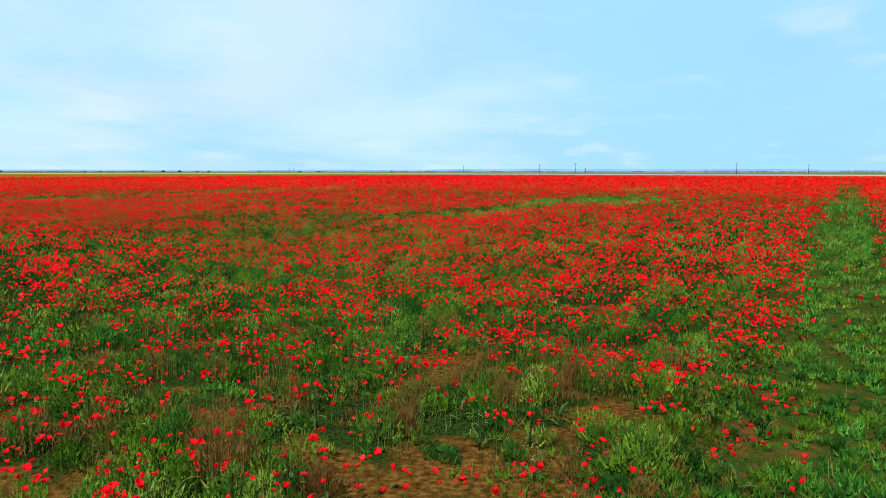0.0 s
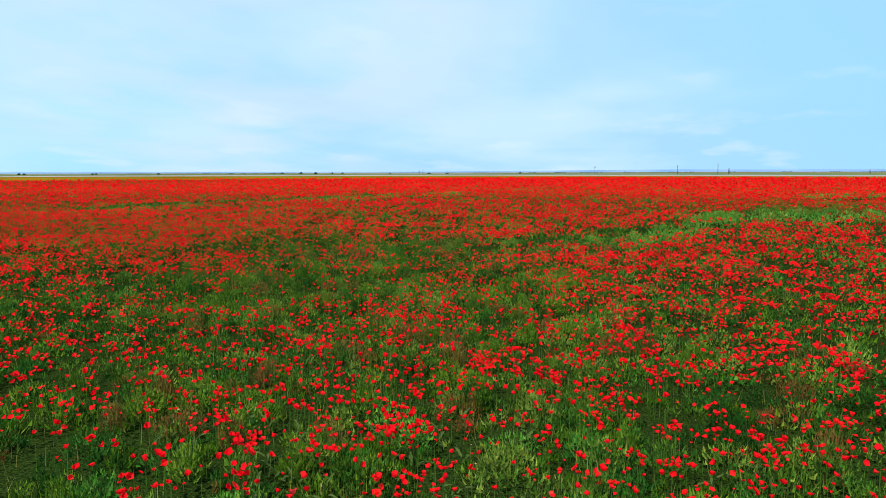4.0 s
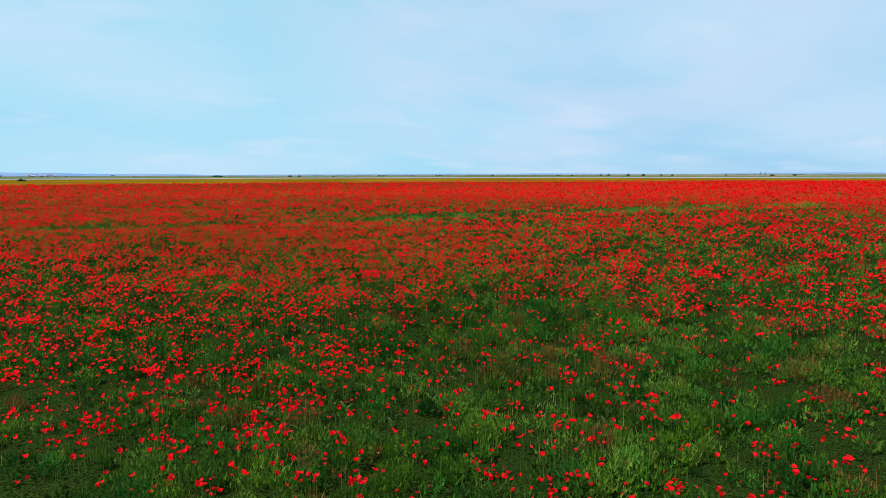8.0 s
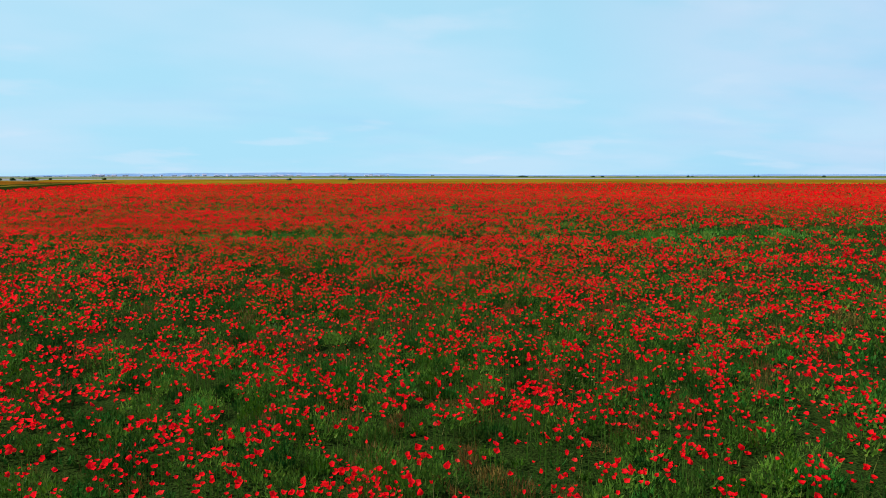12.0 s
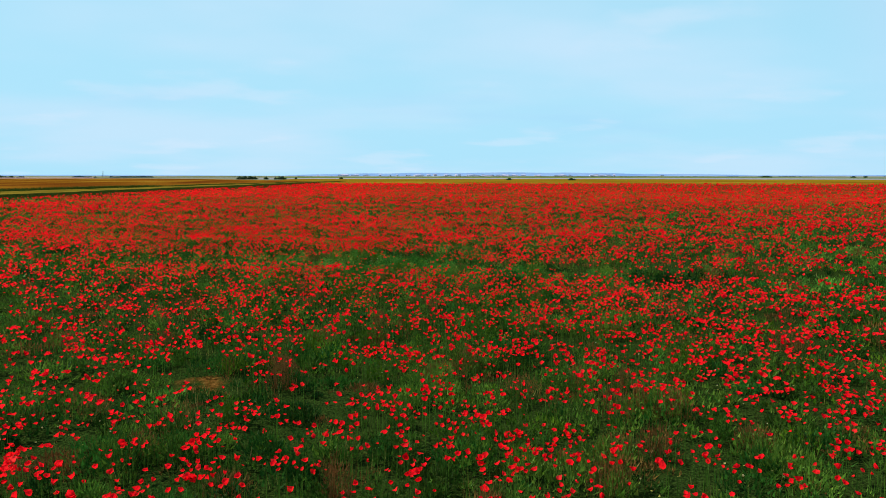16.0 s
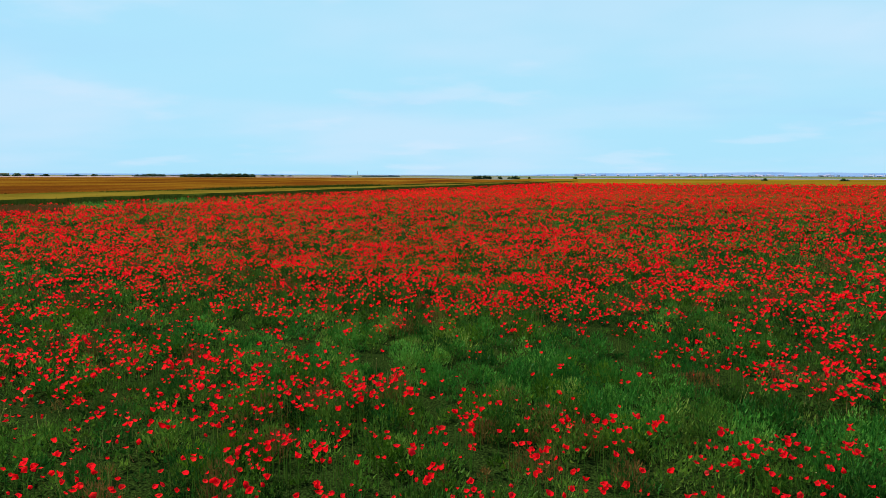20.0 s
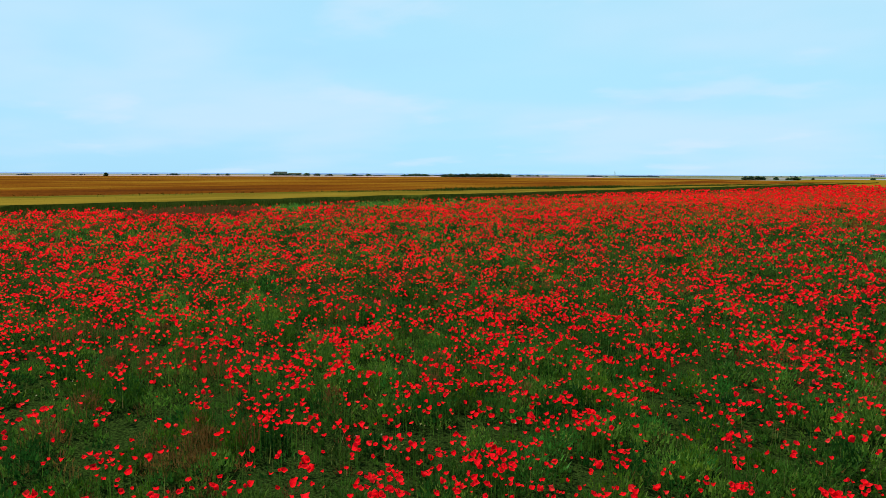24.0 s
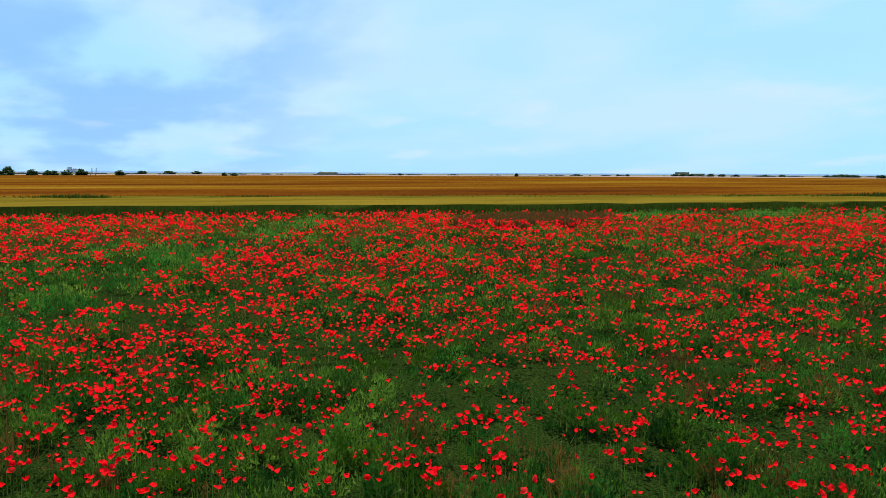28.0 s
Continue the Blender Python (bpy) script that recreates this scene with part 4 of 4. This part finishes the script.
def barley_fringe():
    g = np.random.default_rng(77)
    n = 56000
    x = g.uniform(-330, 30, n)
    off = np.concatenate([g.uniform(-0.8, 5.2, n * 3 // 4), g.uniform(5.2, 0.97 * barley_depth(x[n * 3 // 4:]))])
    y = gold_line(x) - off
    near = np.clip(np.hypot(x + 66, y - 50) / 70, 1, 4)
    top = off >= 5.2
    h = np.where(top, g.uniform(0.74, 0.80, n), g.uniform(0.30, 0.72, n) * np.clip(0.6 + 0.16 * off, 0.4, 1.15))
    z0 = np.where(top, 0.60, 0.0)
    v, f = blades(x, y, z0, g.uniform(0, 6.28, n), g.uniform(0.02, 0.2, n), h - z0, np.where(top, 0.07, 0.12) * near * g.uniform(0.6, 1.4, n), g.uniform(0, 6.28, n))
    vv = v.reshape(-1, 3, 3)
    for flag, name, mat, label in ((True, "barley_ears", M_BARLEY, "yellow ripening barley ears"), (False, "barley_stalks", M_BARLEY_GREEN, "dark green unripe stalks along the border of the barley")):
        w = vv[top == flag].reshape(-1, 3)
        tagged(new(name, mesh_from(name, w, np.arange(len(w)).reshape(-1, 3), mat)), label, "barley", kind="stuff")
    # taller weeds between barley and ripe field
    n = 30000
    x = g.uniform(-330, 30, n)
    clump = fbm(x, x * 0, 0.06, 15)
    keep = clump + g.normal(0, 0.04, n) > 0.46
    x, clump = x[keep], clump[keep]
    n = len(x)
    y = gold_line(x) - barley_depth(x) - 3.0 + g.normal(0, 1.5, n)
    v, f = blades(x - 6.5, y, np.zeros(n), g.uniform(0, 6.28, n), g.uniform(0.05, 0.3, n), (0.86 + 1.6 * np.clip(clump - 0.46, 0, 0.2)) * g.uniform(0.75, 1.1, n), g.uniform(0.15, 0.4, n), g.uniform(0, 6.28, n))
    tagged(new("border_weeds", mesh_from("border_weeds", v, f, M_BARLEY_GREEN)), "dark green weeds between barley and ripe field", "weeds", kind="stuff")
    # rough tufts over the ripe field
    n = 30000
    x = g.uniform(-420, 60, n)
    y = gold_line(x) - barley_depth(x) - 10 - np.abs(g.normal(0, 90, n))
    v, f = blades(x, y, np.full(n, 0.30), g.uniform(0, 6.28, n), g.uniform(0.05, 0.3, n), g.uniform(0.14, 0.20, n), g.uniform(0.2, 0.7, n), g.uniform(0, 6.28, n))
    tagged(new("ripe_stalks", mesh_from("ripe_stalks", v, f, M_RIPE_STALK)), "golden brown ripe stalks of the wide field", "crop", kind="stuff")


M_RIPE_STALK = leafy("ripe_stalk", [(0, (0.10, 0.038, 0.004)), (0.5, (0.13, 0.055, 0.006)), (1, (0.16, 0.08, 0.008))], (0.11, 0.042, 0.005), 0.03, gloss=0.02)
barley_fringe()

# ---- trees and bushes on the plain ----
TREES_NORTH = [(-768, 1292, 5.4, 4.6), (-694, 1334, 5.5, 5.7), (-680, 1341, 8.8, 5.7), (-646, 1358, 8.9, 6.8), (-619, 1370, 10.1, 6.9), (-588, 1384, 5.7, 5.8), (-569, 1392, 6.8, 5.8), (-477, 1426, 4.6, 4.7), (-346, 1257, 10.2, 4.5), (-314, 1265, 8.2, 4.5), (-214, 1489, 7.2, 5.9), (-1060, 1080, 6.2, 5.6), (-973, 1160, 6.5, 5.7)]
TREES_NORTHWEST = [(-1274, 832, 16.0, 4.6), (-1184, 960, 9.4, 4.7), (-1075, 1084, 7.2, 5.9), (-988, 1166, 7.2, 4.7), (-895, 1240, 6.0, 4.7), (-758, 1330, 5.9, 4.7), (-1198, 947, 11.9, 4.7), (-1289, 834, 21.4, 5.9), (-1075, 957, 7.6, 4.6), (-931, 1101, 6.1, 5.5), (-845, 1170, 6.9, 5.5)]
BUSHES_WEST = [(-492, 156, 3.5, 2.8), (-481, 195, 3.3, 2.8), (-480, 197, 2.5, 2.4), (-645, -7, 7.7, 4.0), (-660, -44, 4.9, 4.0), (-661, -40, 5.4, 4.5), (-662, -35, 5.4, 4.5), (-662, -31, 3.5, 4.0), (-663, -22, 4.0, 3.5), (-654, -13, 2.9, 3.0), (-657, 43, 3.5, 3.0), (-646, 5, 2.4, 3.0)]
TREES_SOUTHWEST = [(-868, -510, 6.6, 5.7), (-872, -505, 7.4, 6.5), (-875, -500, 8.1, 6.5), (-879, -494, 7.4, 5.7), (-881, -490, 6.0, 5.0), (-852, -443, 10.7, 5.6), (-856, -437, 10.7, 6.4), (-859, -431, 10.8, 5.7), (-863, -424, 10.8, 6.4), (-867, -418, 10.8, 7.1), (-871, -411, 10.8, 6.4), (-874, -405, 10.9, 7.1), (-878, -398, 10.9, 7.1), (-881, -391, 10.9, 7.1), (-885, -385, 10.9, 7.1), (-888, -378, 11.0, 7.2), (-892, -371, 11.0, 5.7), (-1035, -420, 7.7, 5.2), (-1039, -410, 6.8, 5.2), (-1045, -398, 6.9, 4.4), (-901, -634, 6.3, 5.8), (-915, -616, 4.7, 5.1), (-854, -689, 6.0, 5.8), (-866, -676, 6.9, 5.8)]
TREES_SOUTH = [(-541, -705, 5.7, 6.0), (-724, -821, 7.2, 5.1), (-779, -775, 6.6, 5.1), (-863, -766, 11.4, 6.1), (-871, -758, 11.5, 7.0), (-879, -749, 11.5, 6.2), (-889, -739, 8.0, 5.3), (-898, -729, 10.7, 7.1), (-908, -718, 8.9, 6.2), (-922, -703, 12.6, 5.3), (-947, -673, 8.1, 5.3), (-921, -625, 6.9, 6.1), (-873, -523, 7.9, 5.1), (-879, -513, 8.7, 5.9), (-887, -502, 8.8, 5.1), (-455, -874, 5.6, 5.1), (-728, -831, 6.0, 5.2), (-776, -793, 5.1, 5.2)]
TREES_SOUTHEAST = [(-3, -641, 12.2, 5.8), (-5, -643, 8.5, 8.7), (-22, -642, 8.6, 5.9), (-34, -643, 8.2, 5.4), (-39, -645, 5.8, 5.0), (-48, -643, 9.3, 5.4), (-59, -641, 9.8, 6.9), (-89, -639, 8.5, 5.5), (-177, -634, 4.7, 4.0), (-186, -633, 6.3, 3.5), (-244, -1342, 19.0, 6.7), (-197, -1347, 23.0, 6.6), (-151, -1351, 20.6, 6.6), (-439, -1198, 14.3, 6.6), (-458, -1193, 12.3, 5.6)]


def tree(seed):
    """A unit tree, 1 m high and wide: tapered trunk with limbs, and a crown of many small leaf clumps in lobes."""
    rnd = np.random.default_rng(seed)
    root = new("tree")
    bm = bmesh.new()

    def limb(a, b, r0, r1):
        d = (Vector(b) - Vector(a)).normalized()
        s = d.orthogonal().normalized()
        t = d.cross(s)
        ra = [bm.verts.new(Vector(a) + (s * math.cos(k * 1.2566) + t * math.sin(k * 1.2566)) * r0) for k in range(5)]
        rb = [bm.verts.new(Vector(b) + (s * math.cos(k * 1.2566) + t * math.sin(k * 1.2566)) * r1) for k in range(5)]
        for k in range(5):
            bm.faces.new((ra[k], ra[(k + 1) % 5], rb[(k + 1) % 5], rb[k]))

    limb((0, 0, -0.02), (0.02, 0.01, 0.3), 0.045, 0.03)
    lobes = []
    for k in range(7):
        a = 2 * math.pi * k / 7 + rnd.uniform(-0.3, 0.3)
        q = (0.30 * math.cos(a) * rnd.uniform(0.5, 1.1), 0.30 * math.sin(a) * rnd.uniform(0.5, 1.1), rnd.uniform(0.14, 0.62))
        limb((0.02, 0.01, 0.12), q, 0.022, 0.008)
        lobes.append((q, rnd.uniform(0.14, 0.24)))
    lobes += [((0, 0, 0.70), 0.24), ((0.22, 0.10, 0.14), 0.18), ((-0.20, 0.16, 0.13), 0.18), ((0.02, -0.24, 0.14), 0.18), ((0, 0.02, 0.36), 0.30)]
    bm.normal_update()
    part("trunk", bm, M_BARK, root)
    n = 800
    which = rnd.integers(0, len(lobes), n)
    c = np.array([lobes[k][0] for k in which])
    r = np.array([lobes[k][1] for k in which])
    dirs = rnd.normal(0, 1, (n, 3))
    dirs /= np.linalg.norm(dirs, axis=1)[:, None]
    p = c + dirs * r[:, None] * rnd.uniform(0.45, 1.1, n)[:, None]
    p[:, 2] = np.clip(p[:, 2], 0.04, 1.02)
    t1, t2 = rnd.normal(0, 0.07, (n, 3)), rnd.normal(0, 0.07, (n, 3))
    v = np.stack([p - t1 - t2 * 0.5, p + t1 - t2 * 0.5, p + t2], 1).reshape(-1, 3)
    part("crown", mesh_from("crown", v, np.arange(3 * n).reshape(-1, 3), M_CROWN), None, root)
    return root


def plant_trees():
    kinds = [tree(200 + k) for k in range(5)]
    g = np.random.default_rng(9)
    n = 0
    for rows, group, label in ((TREES_NORTH, "trees on the northern plain", "small dark green tree alone on the far plain"),
                               (TREES_NORTHWEST, "trees on the northern plain", "low dark green tree on the far plain"),
                               (BUSHES_WEST, "bushes behind the olive strip", "rounded dark green bush beside the pale stubble"),
                               (TREES_SOUTHWEST, "tree belt behind the ripe field", "dense dark green tree in a belt behind the ripe field"),
                               (TREES_SOUTH, "scattered trees behind the ripe field", "dark green tree on the edge of the ripe field"),
                               (TREES_SOUTHEAST, "broad trees behind the ripe field", "broad dark green tree behind the golden ripe field")):
        wide, tall = (0.8, 0.58) if "northern" in group else (1.15, 0.95) if "broad" in group else (1.15, 0.70)
        for x, y, w, h in rows:
            m = pose(x, y, 0, 0, 0, float(g.uniform(0, 360))) @ Matrix.Diagonal((w * wide, w * wide, h * tall, 1))
            if n < len(kinds):
                ob = kinds[n]
                ob.matrix_basis = m
            else:
                src = kinds[n % len(kinds)]
                keep = src.matrix_basis.copy()
                src.matrix_basis = Matrix.Identity(4)
                ob = copy_thing(src, m)
                src.matrix_basis = keep
            tagged(ob, label, "tree", group)
            n += 1


plant_trees()


def far_belt(a0, a1, r, h, seed, label, n=900):
    """A distant belt of woods, too far to tell its trees apart."""
    g = np.random.default_rng(seed)
    b = np.radians(g.uniform(a0, a1, n))
    env = fbm(np.degrees(b), b * 0, 0.9, seed)
    keep = env > 0.52
    b, env = b[keep], env[keep]
    n = len(b)
    rr = r + g.normal(0, 15, n)
    hh = h * (0.4 + 1.2 * (env - 0.52)) * g.uniform(0.5, 1.1, n)
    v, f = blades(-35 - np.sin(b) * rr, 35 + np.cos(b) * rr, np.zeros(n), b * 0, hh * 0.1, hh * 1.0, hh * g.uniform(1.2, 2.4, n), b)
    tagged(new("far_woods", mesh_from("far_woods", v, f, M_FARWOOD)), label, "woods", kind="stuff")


# woods greyed towards blue, the haze being part of the base colour
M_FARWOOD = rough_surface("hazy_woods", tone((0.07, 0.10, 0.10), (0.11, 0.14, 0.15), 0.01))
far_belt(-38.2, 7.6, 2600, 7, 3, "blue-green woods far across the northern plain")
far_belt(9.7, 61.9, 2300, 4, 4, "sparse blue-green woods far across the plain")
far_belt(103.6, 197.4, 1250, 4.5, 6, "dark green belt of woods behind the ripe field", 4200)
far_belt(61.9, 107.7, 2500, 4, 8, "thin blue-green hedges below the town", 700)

# ---- power poles, buildings ----
POLES = [(-42, 1003), (51, 802), (79, 700), (227, 688), (334, 786)]


def pole(h=10.5):
    root = new("power_pole")
    part("mast", tube_mesh("mast", [(0, 0, -0.1), (0, 0, h * 0.5), (0, 0, h)], [0.34, 0.28, 0.2], M_POLE, 6), None, root)
    for z, w in ((h - 0.5, 2.2), (h - 1.6, 2.8)):
        bm = bmesh.new()
        bmesh.ops.create_cube(bm, size=1, matrix=Matrix.Translation((0, 0, z)) @ Matrix.Diagonal((w, 0.16, 0.18, 1)))
        bmesh.ops.bevel(bm, geom=bm.edges[:], offset=0.02, segments=1)
        part("cross_arm", bm, M_POLE, root)
    for x in (-1.2, 0.0, 1.2):
        i = part("insulator", tube_mesh("insulator", [(0, 0, 0), (0, 0, 0.15), (0, 0, 0.3)], [0.09, 0.14, 0.06], M_HAZY_PLASTER, 6), None, root)
        i.matrix_basis = pose(x, 0, h - 1.5)
    return tagged(root, "tall slender concrete power pole on the far plain", "power pole", "power poles on the northern plain")


first = pole()
for n, (x, y) in enumerate(POLES):
    m = pose(x, y, 0, 0, 0, 30)
    if n == 0:
        first.matrix_basis = m
    else:
        copy_thing(first, m)


def lattice(x, y, h):
    """A short lattice mast: four legs, rings and braces."""
    root = new("lattice_mast")
    root.matrix_basis = pose(x, y, 0, 0, 0, 20)
    w0, w1 = h * 0.11, h * 0.03
    legs = []
    for sx, sy in ((1, 1), (-1, 1), (-1, -1), (1, -1)):
        a, b = Vector((sx * w0, sy * w0, 0)), Vector((sx * w1, sy * w1, h))
        legs.append((a, b))
        part("leg", tube_mesh("leg", [tuple(a), tuple(b)], [0.16, 0.12], M_POLE, 4), None, root)
    for k in range(5):
        for (a, b), (c, d) in zip(legs, legs[1:] + legs[:1]):
            p, q = a.lerp(b, k / 5), c.lerp(d, (k + 1) / 5)
            part("brace", tube_mesh("brace", [tuple(p), tuple(q)], [0.09, 0.09], M_POLE, 3), None, root)
    return tagged(root, "grey steel lattice mast on the far plain", "mast")


lattice(103, 812, 6.5)
lattice(251, 866, 5.0)
lattice(-419, 1472, 9.0)
lattice(-428, 1475, 8.0)
lattice(-1741, -509, 13.0)
lattice(-72, -1953, 14.0)
lattice(-82, -1953, 14.0)


def box_mesh(name, sx, sy, z0, z1, mat, bevel=0.05):
    bm = bmesh.new()
    bmesh.ops.create_cube(bm, size=1, matrix=Matrix.Translation((0, 0, (z0 + z1) / 2)) @ Matrix.Diagonal((sx, sy, z1 - z0, 1)))
    bmesh.ops.bevel(bm, geom=bm.edges[:], offset=bevel, segments=1)
    me = bpy.data.meshes.new(name)
    bm.to_mesh(me)
    bm.free()
    me.materials.append(mat)
    return me


def gable_mesh(sx, sy, z0, rise, mat):
    bm = bmesh.new()
    e = 0.5
    v = [bm.verts.new(p) for p in ((-sx / 2 - e, -sy / 2 - e, z0), (sx / 2 + e, -sy / 2 - e, z0), (sx / 2 + e, sy / 2 + e, z0), (-sx / 2 - e, sy / 2 + e, z0), (-sx / 2 - e, 0, z0 + rise), (sx / 2 + e, 0, z0 + rise))]
    for f in ((0, 1, 5, 4), (2, 3, 4, 5), (0, 4, 3), (1, 2, 5), (0, 3, 2, 1)):
        bm.faces.new([v[k] for k in f])
    bm.normal_update()
    me = bpy.data.meshes.new("roof")
    bm.to_mesh(me)
    bm.free()
    me.materials.append(mat)
    return me


def house(x, y, z, turn, sx, sy, h, rise, wall, roof, storeys, label, group="", category="house", name="house"):
    root = new(name)
    root.matrix_basis = pose(x, y, z, 0, 0, turn)
    part("wall", box_mesh("wall", sx, sy, -1.5, h, wall), None, root)
    if rise:
        part("roof", gable_mesh(sx, sy, h + 0.01, rise, roof), None, root)
    else:
        part("roof", box_mesh("roof", sx + 0.8, sy + 0.8, h + 0.01, h + 0.5, roof), None, root)
    n = max(2, int(sx / 6))
    for s in range(storeys):
        for k in range(n):
            w = part("window", WINDOW, None, root)
            w.matrix_basis = pose(-sx / 2 + (k + 0.5) * sx / n, -sy / 2, (s + 0.55) * h / storeys)
    return tagged(root, label, category, group)


M_PANE = rough_surface("dark_pane", tone((0.10, 0.12, 0.18), (0.14, 0.16, 0.22), 0.2), rough=0.3)
WINDOW = box_mesh("window", 1.6, 0.3, -0.7, 0.7, M_PANE, 0.03)


def town():
    """The distant town: pale blocks and houses spread over the hazy slope."""
    g = random.Random(21)
    for k in range(84):
        b = g.triangular(64.0, 94.0, 79.6)
        r = g.uniform(3700, 4150)
        sx, h = g.uniform(6, 26), g.choice((3, 3, 3, 4, 5, 6))
        x, y = -35 - math.sin(radians(b)) * r, 35 + math.cos(radians(b)) * r
        flat = g.random() < 0.5
        house(x, y, 0, b + g.uniform(-25, 25), sx, g.uniform(10, 14), h + max(0, (r - 3700) * 0.009), 0 if flat else g.uniform(1.5, 3), M_HAZY_PLASTER, M_HAZY_ROOF, max(1, h // 3),
              "pale flat-roofed block of the hazy distant town" if flat else "pale house with a dull roof in the distant town", "houses of the distant town")


town()
house(-917, -805, 0, 137, 21, 12, 6.4, 0, M_DARKWALL, M_DARKWALL, 1, "dull grey-green farm building on the horizon", "", "farm building", "farm_building")
house(-936, -790, 0, 137, 20, 8, 4.3, 0.6, M_DARKWALL, M_DARKWALL, 1, "long low farm shed beside the taller building", "", "shed", "farm_shed")
house(-389, -994, 0, 162, 28, 8, 4.2, 0.4, M_DARKWALL, M_DARKWALL, 1, "long low shed on the horizon", "", "shed", "farm_shed")
house(-27, -1953, 0, 178, 22, 12, 11, 0, M_HAZY_PLASTER, M_HAZY_PLASTER, 2, "pale hazy factory hall far behind the trees", "", "factory", "factory_hall")
house(-23, -1951, 0, 178, 10, 8, 15, 0, M_HAZY_PLASTER, M_HAZY_PLASTER, 3, "pale hazy factory tower far behind the trees", "", "factory", "factory_tower")
for x, y in ((-66, -634), (-70, -633)):
    p = tagged(new("field_post", tube_mesh("field_post", [(0, 0, -0.1), (0, 0, 1.0), (0, 0, 2.0)], [0.3, 0.28, 0.25], M_BARK, 6)), "weathered dark post at the field edge", "post", "posts at the field edge")
    p.location = (x, y, 0)


# ---- pale yellow wild flowers between the poppies ----


def wildflower(seed):
    """A loose bush of thin stems, narrow leaves and small pale yellow heads."""
    rnd = random.Random(seed)
    base = new("yellow_wildflower")
    for k in range(7):
        a, r, h = rnd.uniform(0, 6.28), rnd.uniform(0.03, 0.14), rnd.uniform(0.30, 0.50)
        tip = (r * math.cos(a), r * math.sin(a), h)
        part("stem", tube_mesh("stem", [(0, 0, 0), (tip[0] * 0.4, tip[1] * 0.4, h * 0.5), tip], [0.004, 0.003, 0.002], M_STEM, 4), None, base)
        bm = bmesh.new()
        for _ in range(5):
            p = Vector(tip) + Vector((rnd.uniform(-0.03, 0.03), rnd.uniform(-0.03, 0.03), rnd.uniform(-0.05, 0.02)))
            bmesh.ops.create_icosphere(bm, subdivisions=1, radius=rnd.uniform(0.004, 0.008), matrix=Matrix.Translation(p))
        part("blossom", bm, M_PALE, base, "pale yellow blossom head")
    for k in range(5):
        q = part("leaf", lobed_leaf(rnd), None, base)
        q.matrix_basis = pose(0, 0, 0.03 + 0.05 * k, 0, -rnd.uniform(20, 60), 72 * k + rnd.uniform(-30, 30))
    return tagged(base, "bushy wild plant with pale yellow blossoms among the poppies", "wildflower", "yellow wildflowers in the field")


WILD = [(-1.6, 14.9), (0.3, 12.0), (0.9, 11.1), (0.3, 15.9), (-3.6, 15.0), (-79.5, 43.0), (-68.1, 54.0)]
for n, (x, y) in enumerate(WILD):
    wildflower(300 + n).matrix_basis = pose(x, y, float(relief(np.array([x]), np.array([y]))[0]) - 0.005, 0, 0, 40 * n)
